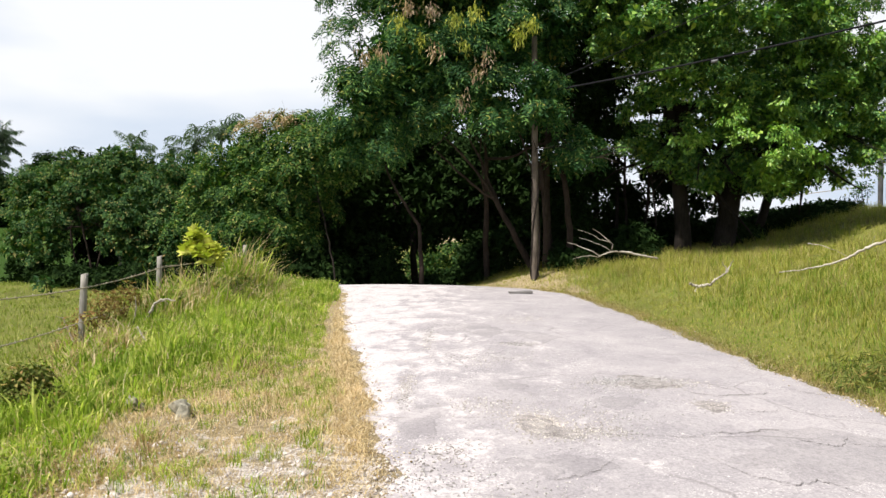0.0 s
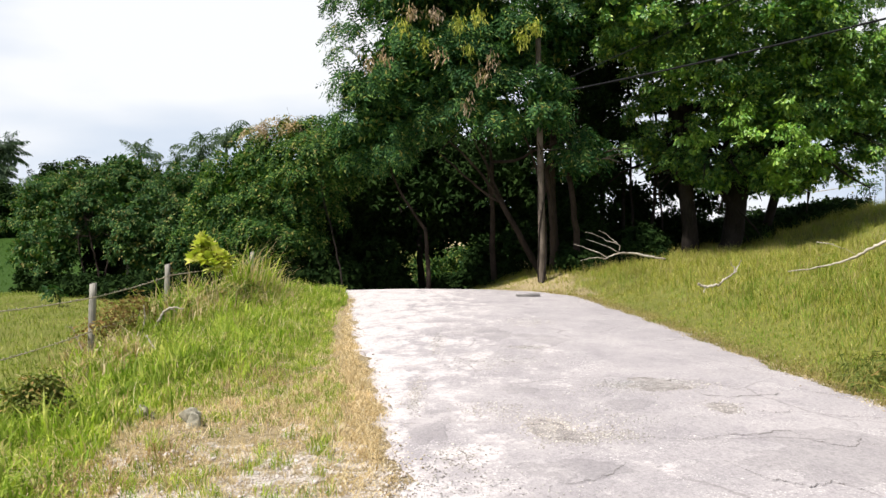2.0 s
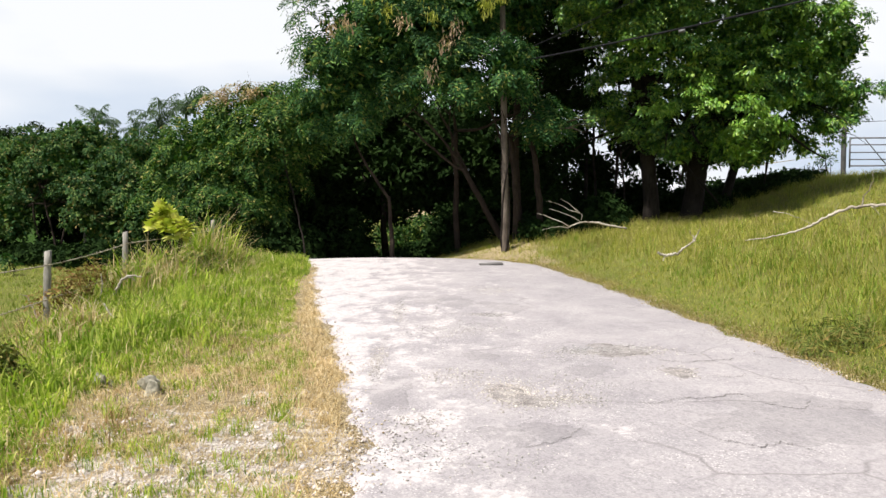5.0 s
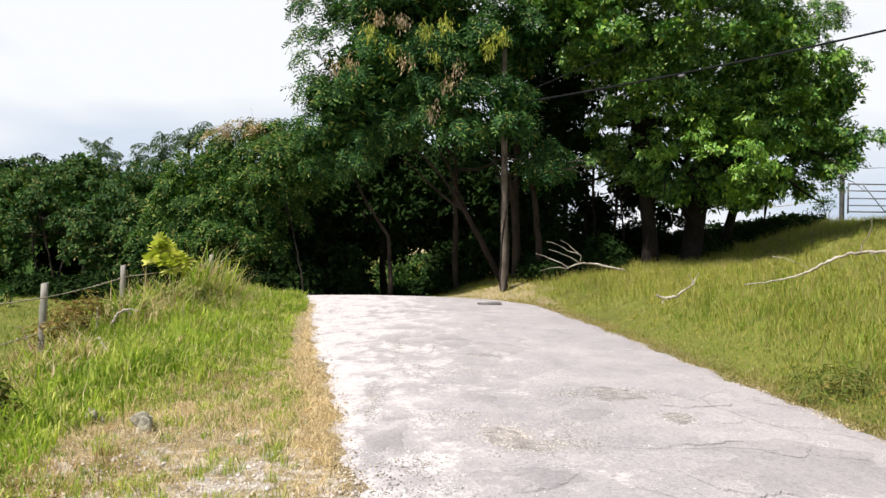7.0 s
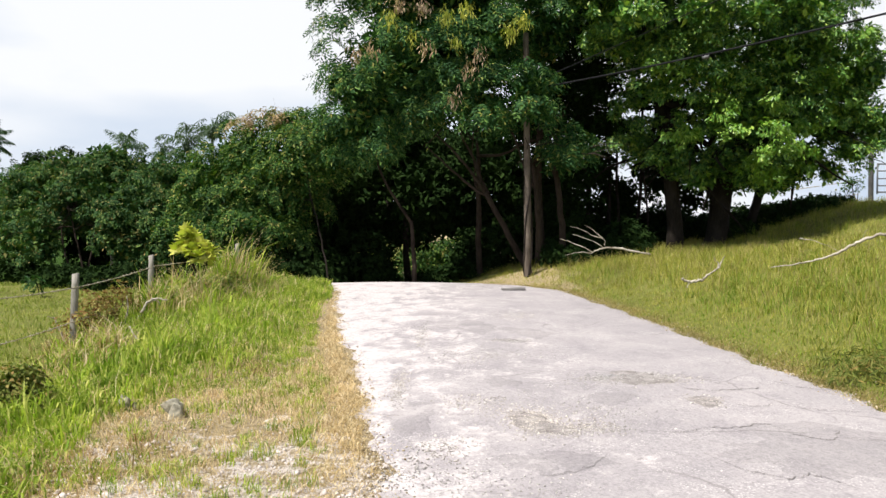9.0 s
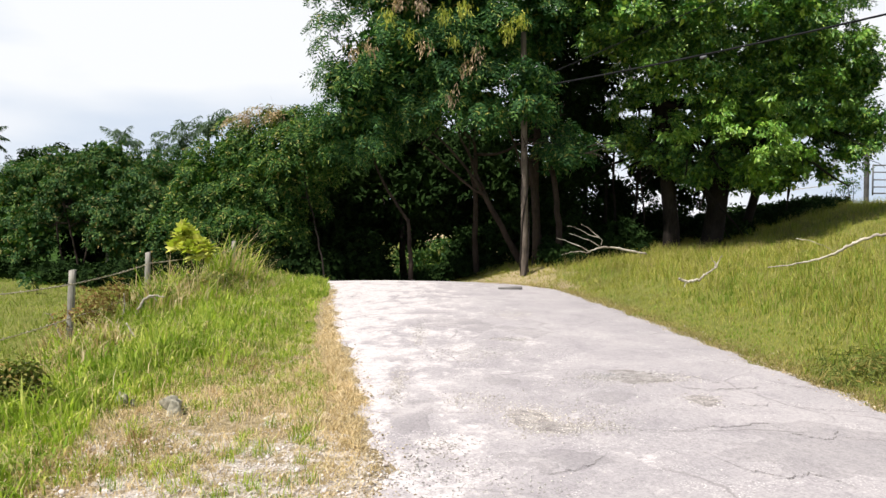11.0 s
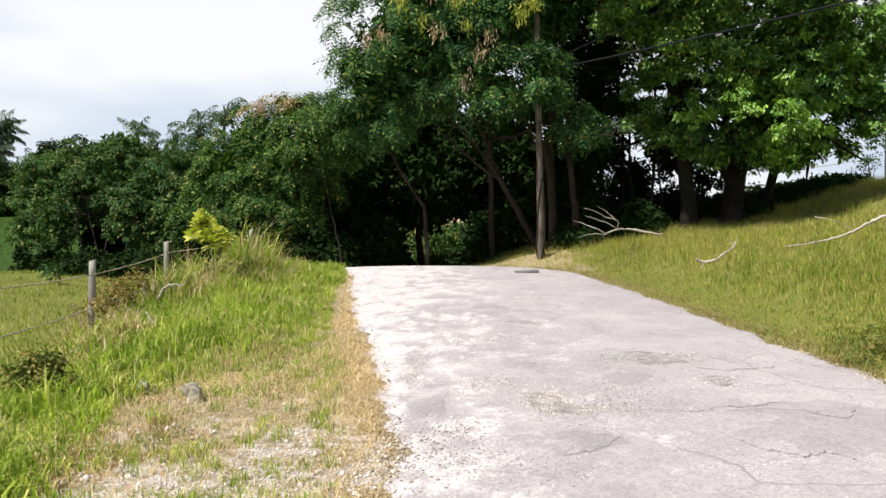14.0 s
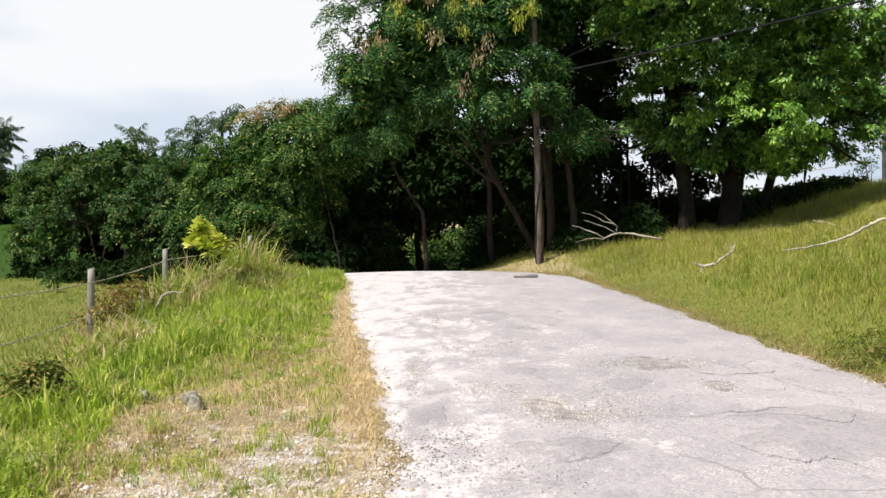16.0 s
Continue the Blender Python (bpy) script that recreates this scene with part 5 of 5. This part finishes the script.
# ---- palms ----
def palm(at, h, frond, n, seed, label, r=0.2):
    rng = np.random.default_rng(seed)
    z0 = float(height(*at))
    ob = thing("royal_palm", label, "palm tree", "royal palms beyond the pasture", (at[0], at[1], z0))
    t = np.linspace(0, 1, 10)
    P = np.stack([0.25 * np.sin(t * 2 + seed), 0 * t, t * h - 0.3 * (1 - t)], 1)
    part("trunk", tube(P, r * (1.15 - 0.4 * t + 0.12 * np.sin(t * 5)), 10), M_PALM_TRUNK, ob, smooth=True)
    part("crownshaft", tube([P[-1], P[-1] + (0, 0, 0.8), P[-1] + (0, 0, 1.5)], [r * 0.85, r * 0.7, r * 0.3], 8), L_PALM, ob, smooth=True)
    top = P[-1] + np.array([0, 0, 1.4])
    for k in range(n):
        a = k * 2.4 + rng.uniform(-0.3, 0.3)
        start, droop = rng.uniform(0.0, 1.55), rng.uniform(0.9, 2.6)
        d = np.array([math.cos(a), math.sin(a), 0])
        L = frond * rng.uniform(0.6, 1.15)
        lift = start - droop * np.linspace(0, 1, 12) ** 1.4
        R = top + np.concatenate([np.zeros((1, 3)), np.cumsum(d * np.cos(lift[:-1])[:, None] + np.array([0, 0, 1.0]) * np.sin(lift[:-1])[:, None], axis=0)]) * L / 11
        frond_stalk = part("frond", tube(R, np.linspace(0.05, 0.015, 12), 4), L_PALM, ob)
        q = np.repeat(R[1:], 7, 0) - np.repeat(np.diff(R, axis=0), 7, 0) * rng.random((77, 1))
        tan = unit(np.repeat(np.diff(R, axis=0), 7, 0))
        sd = np.cross(tan, np.array([0, 0, 1.0])) * np.where(np.arange(77) % 2 == 0, 1, -1)[:, None]
        ll = np.repeat(np.sin(np.linspace(0.5, 2.8, 11)), 7) * frond * 0.34
        leaflets = leaf_geo(q, sd * 0.55 + tan * 0.5 + np.array([0, 0, -0.65]) + rng.normal(0, 0.18, (77, 3)), ll, 0.10, rng, 0.1)
        tagged(part("frond_blade", leaflets, L_PALM, frond_stalk), kind="stuff")
    return ob


palm((-42.6, 75), 6.3, 2.5, 20, 1, "tall grey-trunked royal palm with a dark feathery crown")
palm((-45.2, 76), 7.6, 2.7, 20, 2, "tall grey-trunked royal palm with a dark feathery crown")
palm((-44.4, 78), 6.4, 2.5, 18, 3, "tall grey-trunked royal palm with a dark feathery crown")
palm((-42.2, 74), 4.3, 2.4, 16, 4, "shorter royal palm below its taller neighbours")
palm((-20.1, 70), 6.7, 3.6, 9, 5, "royal palm crown rising behind the roadside trees")
palm((-21.7, 69), 5.4, 3.2, 9, 8, "low royal palm crown behind the roadside trees")
palm((-37.6, 95), 8.1, 3.6, 9, 6, "royal palm crown rising behind the field trees")
palm((-34.0, 97), 7.2, 3.0, 9, 7, "distant royal palm showing above the trees")

# ---- fallen branches ----
def fallen(name, label, main, r, twigs, seed, ends=(1, 0.5)):
    rng = np.random.default_rng(seed)
    P = np.array(main, float)
    t = np.linspace(0, len(P) - 1, 6 * len(P))
    Q = np.stack([np.interp(t, np.arange(len(P)), P[:, k]) for k in range(3)], 1)
    k = np.ones(5) / 5
    Q[2:-2] = np.stack([np.convolve(Q[:, i], k, "valid") for i in range(3)], 1)
    Q[1:-1] += rng.normal(0, 0.3 * r, Q[1:-1].shape)
    ob = part(name, tube(Q, r * np.interp(np.linspace(0, 1, len(Q)), [0, 0.6, 1], [ends[0], 1, ends[1]]), 7, 0.16, rng), M_DEADWOOD, None, label, smooth=True)
    for a, b, q in twigs:
        part("twig", tube(bend(a, b, (0.015, 0, 0.02), 9, 0.012, rng), np.linspace(q, q * 0.3, 9), 5), M_DEADWOOD, ob)
    return tagged(ob, category="branch", group="fallen branches on the bank")


fallen("fallen_branch", "long bleached dead branch lying across the grassy bank", [(5.47, 13.0, 0.90), (5.83, 12.9, 0.95), (6.17, 12.75, 1.05), (6.36, 12.6, 1.14), (6.56, 12.4, 1.32), (6.75, 12.2, 1.44), (6.96, 11.9, 1.49), (7.3, 11.6, 1.50)], 0.025,
       [((6.87, 12.0, 1.49), (6.91, 12.0, 1.65), 0.012), ((6.91, 12.0, 1.64), (7.03, 12.0, 2.0), 0.010), ((6.9, 11.8, 1.47), (7.03, 11.8, 1.33), 0.010), ((6.03, 13.2, 1.38), (6.43, 12.6, 1.16), 0.007), ((6.50, 12.45, 1.28), (6.80, 12.5, 1.53), 0.006)], 1, (0.3, 0.9))
fallen("fallen_branch", "forked pale dead stick lying on the grassy bank", [(4.31, 14.0, 0.65), (4.43, 14.0, 0.59), (4.56, 14.02, 0.60), (4.68, 14.0, 0.62), (4.80, 13.98, 0.74), (4.99, 14.0, 0.86)], 0.024,
       [((4.95, 14, 0.83), (4.89, 14, 1.03), 0.014), ((4.98, 14, 0.85), (5.08, 14, 1.04), 0.014), ((4.44, 14, 0.60), (4.40, 13.95, 0.50), 0.015)], 2)
fallen("fallen_branch", "tangle of bare pale twigs fallen at the wood's edge", [(5.22, 19.5, 0.88), (4.61, 19.5, 1.0), (4.11, 19.5, 1.06), (3.71, 19.5, 0.90)], 0.024,
       [((3.80, 19.5, 0.93), (3.0, 19.6, 1.27), 0.015), ((4.07, 19.5, 1.05), (3.3, 19.6, 1.38), 0.011), ((4.09, 19.5, 1.1), (4.07, 19.5, 1.27), 0.012), ((4.07, 19.5, 1.25), (3.26, 19.6, 1.57), 0.011), ((4.05, 19.5, 1.28), (3.6, 19.6, 1.61), 0.010), ((3.72, 19.5, 0.92), (3.1, 19.4, 0.86), 0.013)], 3)
for label, main, r, twigs, seed in [
        ("thin bleached stick leaning by the wire fence", [(-4.98, 10.6, -0.04), (-5.02, 10.6, 0.07), (-5.11, 10.6, 0.25), (-5.16, 10.6, 0.38)], 0.013, [((-5.15, 10.6, 0.36), (-5.26, 10.6, 0.37), 0.007)], 4),
        ("bent pale dead branch caught in the grass heap", [(-4.42, 11.6, 0.22), (-4.35, 11.6, 0.36), (-4.27, 11.6, 0.49), (-4.15, 11.6, 0.54), (-3.98, 11.6, 0.52)], 0.020, [((-4.25, 11.6, 0.50), (-4.12, 11.65, 0.44), 0.010)], 5),
        ("dry upright stalk standing in the fence weeds", [(-4.53, 11.4, -0.03), (-4.52, 11.4, 0.22), (-4.48, 11.4, 0.43), (-4.50, 11.4, 0.59)], 0.010, [], 6),
        ("short bleached stick leaning in long grass", [(-3.88, 9.9, 0.35), (-3.82, 9.9, 0.23), (-3.71, 9.9, 0.10), (-3.66, 9.9, -0.02)], 0.010, [], 7),
        ("thin pale stalk leaning in long grass", [(-4.27, 10.4, -0.02), (-4.23, 10.4, 0.12), (-4.18, 10.4, 0.34)], 0.008, [], 8)]:
    fallen("dead_stick", label, main, r, twigs, seed)["group"] = "dead sticks by the fence"

# ---- verge plants ----
def rosette_shrub(name, label, at, tips, mat, length, width, seed):
    """A shrub whose stems each end in a whorl of large pointed leaves."""
    rng = np.random.default_rng(seed)
    z0 = float(height(*at))
    ob = thing(name, label, "shrub", at=(at[0], at[1], z0))
    o = np.array([at[0], at[1], z0])
    for tip in tips:
        tip = np.array(tip) + rng.normal(0, 0.02, 3)
        root = o + rng.normal(0, 0.06, 3) * np.array([1, 1, 0]) - np.array([0, 0, 0.05])
        stem = part("stem", local(tube(bend(root, tip, (0.04, 0, 0.05), 8, 0.01, rng), np.linspace(0.014, 0.005, 8), 5), o), M_BARK, ob, smooth=True)
        n = 19
        a = np.arange(n) * 2.4 + rng.uniform(0, 6)
        rise = np.linspace(-0.35, 1.2, n) + rng.normal(0, 0.12, n)
        axis = np.stack([np.cos(a) * np.cos(rise), np.sin(a) * np.cos(rise), np.sin(rise)], 1)
        base = tip + np.array([0, 0, 1.0]) * np.linspace(-0.07, 0.02, n)[:, None]
        L = length * rng.uniform(0.75, 1.2, n) * np.linspace(1.1, 0.75, n)
        part("leaf_whorl", local(leaf_geo(base, axis, L, width * rng.uniform(0.8, 1.15, n), rng, 0.18), o), mat, stem)
    return ob


rosette_shrub("yellow_shrub", "bright yellow-green large-leaved shrub beside the fence", (-4.5, 14.6),
              [(-4.73, 14.6, 1.38), (-4.62, 14.55, 1.50), (-4.51, 14.6, 1.40), (-4.64, 14.5, 1.24), (-4.41, 14.55, 1.28), (-4.30, 14.6, 1.18), (-4.51, 14.45, 1.14), (-4.77, 14.5, 1.18), (-4.38, 14.45, 1.06), (-4.19, 14.6, 1.12), (-4.59, 14.65, 1.36), (-4.27, 14.5, 1.02)], L_YELLOW, 0.23, 0.15, 81)
shrub("withered_shrub", "brown withered climber tangled on the fence", (-4.78, 11.0), [(-4.72, 10.4, 0.42, 0.26, 0.4, 0.24), (-4.80, 11.1, 0.50, 0.28, 0.5, 0.26), (-4.80, 11.9, 0.60, 0.24, 0.45, 0.22), (-4.66, 10.7, 0.62, 0.18, 0.3, 0.12)], L_BROWN, 80, 16, (0.06, 0.028), 82, spread=(0.15, 0.15, 0.12))
shrub("weed_bush", "low dark green weed bush by the fence", (-3.62, 6.7), [(-3.56, 6.65, 0.27, 0.20, 0.2, 0.25), (-3.42, 6.6, 0.17, 0.15, 0.18, 0.18), (-3.72, 6.75, 0.18, 0.16, 0.2, 0.20)], L_WEED, 75, 34, (0.055, 0.03), 83, spread=(0.12, 0.12, 0.11), core=0.3)
for x, y, z, w in [(-4.55, 12.9, 0.35, 0.26), (-4.35, 13.9, 0.45, 0.34), (-4.15, 15.4, 0.4, 0.3)]:
    shrub("weed_bush", "dark broad-leaved weeds tangled in the grass heap by the fence", (x, y), [(x, y, z, w, 0.3, 0.26), (x + 0.25, y + 0.3, z * 0.7, w * 0.8, 0.3, 0.22)], L_WEED, 26, 26, (0.10, 0.055), int(100 + 10 * y), "weeds in the grass heap", (0.16, 0.16, 0.13))
shrub("sapling", "pale green sapling in the pasture behind the fence", (-11.2, 22.0), [(-11.2, 22, 0.40, 0.20, 0.20, 0.22)], L_BUSH, 9, 8, (0.16, 0.08), 84, spread=(0.1, 0.1, 0.1))
for i, (x, y) in enumerate([(4.06, 7.7), (4.25, 7.75), (4.12, 8.15), (4.38, 8.0), (4.32, 7.5), (4.55, 7.8)]):
    shrub("weed_bush", "low dark weeds at the foot of the bank", (x, y), [(x, y, 0.09, 0.26, 0.26, 0.09)], L_WEED, 14, 16, (0.13, 0.012), 90 + i, "weeds at the foot of the bank", (0.10, 0.10, 0.05))


# ---- grass ----
def blades(x, y, h, w, rng, lean=0.4):
    n = len(x)
    a, b = rng.uniform(0, 6.283, n), rng.uniform(0, 6.283, n)
    z = height(x, y) - 0.01
    base = np.stack([x, y, z], 1)
    side = np.stack([np.cos(a), np.sin(a), 0 * a], 1) * w[:, None] * 0.5
    k = (lean * rng.uniform(0.3, 1.5, n))[:, None]
    out = np.stack([np.cos(b), np.sin(b), 0 * b], 1) * k
    H = h[:, None]
    upz = np.array([0, 0, 1.0])
    mid = base + upz * H * 0.58 + out * H * 0.28
    tip = base + upz * H * np.maximum(0.25, 1 - 0.45 * k) + out * H * 0.95
    V = np.stack([base - side, base + side, mid + side * 0.8, mid - side * 0.8, tip], 1).reshape(-1, 3)
    i = np.arange(n)[:, None] * 5
    F = np.concatenate([i + np.array([[0, 1, 2]]), i + np.array([[0, 2, 3]]), i + np.array([[3, 2, 4]])])
    return V, F


def tufts(n, per, where, spread, hgt, wid, rng, lean=0.4):
    """Grass in tufts: where() gives centres and how tall each tuft grows."""
    x, y, s = where(n)
    m = len(x)
    X = np.repeat(x, per) + rng.normal(0, spread, m * per)
    Y = np.repeat(y, per) + rng.normal(0, spread, m * per)
    S = np.repeat(s * rng.uniform(0.6, 1.25, m), per)
    h = S * rng.uniform(hgt[0], hgt[1], m * per)
    ok = ((X < road_left(Y) + 0.06 * np.sin(Y * 3)) | (X > road_right(Y) - 0.11 + 0.06 * np.sin(Y * 4.1)))
    return blades(X[ok], Y[ok], h[ok], (wid * rng.uniform(0.6, 1.4, m * per))[ok], rng, lean)


def grass(name, geo, mat, label):
    ob = part(name, geo, mat, None, label)
    return tagged(ob, category="grass", kind="stuff")


rng = np.random.default_rng(31)


def low_by_fence(x, y):
    """Grass stays short round the foot of the near fence posts."""
    return 1 - 0.65 * smooth(-3.2, -4.0, x) * smooth(11.5, 10.3, y)


def long_grass(n):
    y = 2.6 + 19.5 * rng.random(n) ** 1.25
    start = np.interp(y, [2, 5, 6.2, 9, 13, 18, 22], [1.7, 1.95, 2.2, 1.2, 0.42, 0.15, 0.08])
    d = start + (np.interp(y, [2, 7, 10, 15, 18, 22], [5.0, 4.2, 3.5, 2.9, 3.0, 5.0]) - start) * rng.random(n) ** 0.9
    x = road_left(y) - d
    tall = 0.5 + 0.6 * smooth(0, 1.3, d - start) * np.interp(y, [2, 15, 22], [1.1, 0.8, 0.5]) + 0.3 * np.sin(x * 2.1 + y) * np.sin(y * 1.3) + 0.25 * np.sin(x * 6.1 + 2 * y) * np.sin(y * 5.3 + x)
    tall = tall * low_by_fence(x, y)
    return x, y, np.clip(tall, 0.25, 1.5)


def bank_grass(n):
    y = 3.6 + 29 * rng.random(n) ** 1.35
    s = 16 * rng.random(n) ** 1.15
    x = bank_edge(y) + s
    tall = 0.24 + 0.72 * smooth(0.2, 1.8, s) + 0.2 * np.sin(x * 1.4 + 0.5 * y) * np.sin(y * 0.9 + x)
    ok = (x < 0.78 * y + 1.5)
    return x[ok], y[ok], np.clip(tall, 0.25, 1.2)[ok]


def fresh_bank(n):
    x, y, s = bank_grass(n)
    ok = rng.random(len(x)) < smooth(17, 7, y + 2.5 * np.sin(x * 0.9) * np.sin(y * 0.6)) + 0.12
    return x[ok], y[ok], s[ok]


def field_grass(n):
    y = 5 + 26 * rng.random(n) ** 1.2
    x = -5.0 - 18 * rng.random(n) ** 1.2
    ok = x > -0.72 * y - 2
    return x[ok], y[ok], np.ones(ok.sum())


def pasture(n):
    y = 30 + 45 * rng.random(n)
    x = -14 - 36 * rng.random(n)
    return x, y, np.ones(n)


HEAPS = np.array([(-4.6, 13.9, 0.4, 0.75), (-4.65, 14.3, 0.45, 0.80), (-4.35, 16.4, 0.42, 1.20), (-4.0, 15.2, 0.5, 0.55), (-4.55, 12.7, 0.42, 0.80), (-4.2, 17.4, 0.45, 0.85), (-4.85, 11.2, 0.35, 0.40), (-4.2, 13.5, 0.45, 0.78), (-3.7, 16.6, 0.4, 0.45), (-4.15, 8.5, 0.35, 0.30), (-4.2, 9.6, 0.35, 0.42)])


def mound(n):
    k = rng.integers(0, len(HEAPS), n)
    a, r = rng.uniform(0, 6.283, n), np.sqrt(rng.random(n))
    x = HEAPS[k, 0] + HEAPS[k, 2] * r * np.cos(a)
    y = HEAPS[k, 1] + 0.8 * r * np.sin(a)
    return x, y, HEAPS[k, 3] * (1.1 - 0.35 * r) * rng.uniform(0.5, 1.25, n)


def bare(x, y):
    """How bare and stony the verge is, from 0 to 1."""
    d = road_left(y) - x
    blot = 0.5 + 0.9 * np.sin(x * 3.1 + 1.0) * np.sin(y * 2.3 + 0.4 * x) + 0.5 * np.sin(x * 7.3) * np.sin(y * 6.1 + 1)
    return np.clip(blot + 0.45, 0, 1) * smooth(7.8, 6.0, y) * smooth(0.15, 0.6, d) * smooth(2.6, 1.8, d)


def sparse(n):
    y = 3.2 + 11 * rng.random(n) ** 1.2
    d = 0.35 + np.interp(y, [3, 9, 14], [2.4, 2.0, 1.2]) * rng.random(n)
    x = road_left(y) - d
    ok = rng.random(n) > bare(x, y) * 0.78
    return x[ok], y[ok], np.ones(ok.sum())


def near_sparse(n):
    x, y, t = sparse(n)
    ok = rng.random(len(x)) < smooth(9.5, 6.5, y) + 0.3
    return x[ok], y[ok], t[ok]


def edge_band(n):
    y = 3.4 + 16 * rng.random(n) ** 1.25
    d = np.interp(y, [3, 6.5, 8, 10, 14, 20], [1.2, 1.1, 0.75, 0.32, 0.12, 0.05]) * rng.random(n) ** 1.6
    x = road_left(y) - d
    ok = (rng.random(n) > bare(x, y)) & (rng.random(n) < np.interp(y, [8, 10, 14, 20], [1, 0.45, 0.2, 0.1])) & ((y + 0.35 * np.sin(x * 5) > 5.0) | (rng.random(n) < 0.3))
    return x[ok], y[ok], (1 - 0.4 * smooth(0.2, 0, d))[ok]


grass("long_verge_grass", tufts(7000, 12, long_grass, 0.06, (0.14, 0.46), 0.014, rng, 0.65), G_GREEN, "long fresh green grass along the verge and fence")
grass("straw_in_grass", tufts(2300, 9, long_grass, 0.07, (0.14, 0.46), 0.007, rng, 0.8), G_DRY, "dry straw stalks mixed into the verge grass")
grass("dry_edge_grass", tufts(2700, 13, edge_band, 0.06, (0.05, 0.14), 0.006, rng, 1.7), G_DRY, "flattened straw-coloured dry grass along the lane edge")
def broad_patch(n):
    y = 3.8 + 9.5 * rng.random(n) ** 1.3
    d = np.interp(y, [3.5, 6, 9, 14], [2.1, 2.3, 2.0, 1.7]) + 1.8 * rng.random(n)
    x = road_left(y) - d
    ok = np.sin(x * 2.7 + 0.6 * y) * np.sin(y * 1.9 + 1) > -0.25
    return x[ok], y[ok], ((0.8 + 0.3 * np.sin(x * 3 + y * 2)) * low_by_fence(x, y))[ok]


def withered_patch(n):
    k = rng.integers(0, 9, n)
    x = np.array([-2.4, -2.1, -2.75, -3.5, -3.3, -2.0, -4.0, -4.5, -4.9])[k] + rng.normal(0, 0.22, n)
    y = np.array([4.7, 5.2, 4.3, 9.3, 10.6, 8.4, 15.2, 13.2, 10.4])[k] + rng.normal(0, 0.22, n)
    return x, y, np.where(k > 5, 3.2, 1.0)


grass("broad_verge_grass", tufts(1150, 12, broad_patch, 0.07, (0.24, 0.54), 0.019, rng, 0.55), G_WIDE, "broad-bladed light green grass in thick clumps by the fence")
grass("withered_grass", tufts(180, 14, withered_patch, 0.08, (0.08, 0.20), 0.006, rng, 1.2), G_WITHERED, "brown withered grass clumps on the verge")
grass("short_verge_grass", tufts(1550, 26, sparse, 0.04, (0.05, 0.15), 0.006, rng, 0.7), G_GREEN, "short sparse green tufts on the stony verge")
grass("short_straw", tufts(3900, 11, near_sparse, 0.09, (0.04, 0.14), 0.005, rng, 1.5), G_DRY, "short dry straw on the stony verge")
def lane_edge(n):
    y = 3.8 + 17 * rng.random(n) ** 1.2
    return road_right(y) + np.abs(rng.normal(0, 0.17, n)) - 0.07, y, np.ones(n)


grass("lane_edge_straw", tufts(1900, 9, lane_edge, 0.05, (0.04, 0.11), 0.006, rng, 1.5), G_BANK_STRAW, "low dry straw along the foot of the bank")
grass("tall_reed_grass", tufts(900, 13, mound, 0.11, (0.6, 1.3), 0.026, rng, 0.6), G_GREEN, "tall arching green grass heaped beside the fence")
grass("tall_straw", tufts(800, 13, mound, 0.10, (0.6, 1.3), 0.015, rng, 0.55), G_DRY, "tall dry straw stalks heaped beside the fence")
grass("bank_grass", tufts(14000, 11, bank_grass, 0.10, (0.12, 0.36), 0.008, rng, 0.85), G_BANK, "olive green grass covering the roadside bank")
grass("bank_green_grass", tufts(8500, 12, fresh_bank, 0.09, (0.14, 0.40), 0.009, rng, 0.7), G_BANK_GREEN, "fresh green grass growing among the bank grass")
grass("bank_straw", tufts(3200, 8, bank_grass, 0.10, (0.2, 0.46), 0.006, rng, 0.5), G_BANK_STRAW, "dry seed stalks in the bank grass")
grass("field_grass", tufts(5500, 9, field_grass, 0.16, (0.08, 0.20), 0.014, rng, 0.9), G_FIELD, "short olive pasture grass behind the fence")
def behind(n):
    y = -9 + 12 * rng.random(n)
    left = rng.random(n) < 0.5
    x = np.where(left, road_left(y) - 0.9 - 5 * rng.random(n), road_right(y) + 0.3 + 5 * rng.random(n))
    return x, y, np.ones(n)


grass("near_verge_grass", tufts(1500, 8, behind, 0.09, (0.10, 0.30), 0.012, rng, 0.7), G_BANK_GREEN, "mixed green grass on both sides of the lane")
grass("pasture_grass", tufts(4000, 5, pasture, 0.35, (0.06, 0.18), 0.03, rng, 0.9), G_PASTURE, "deep green grass on the far pasture slope")
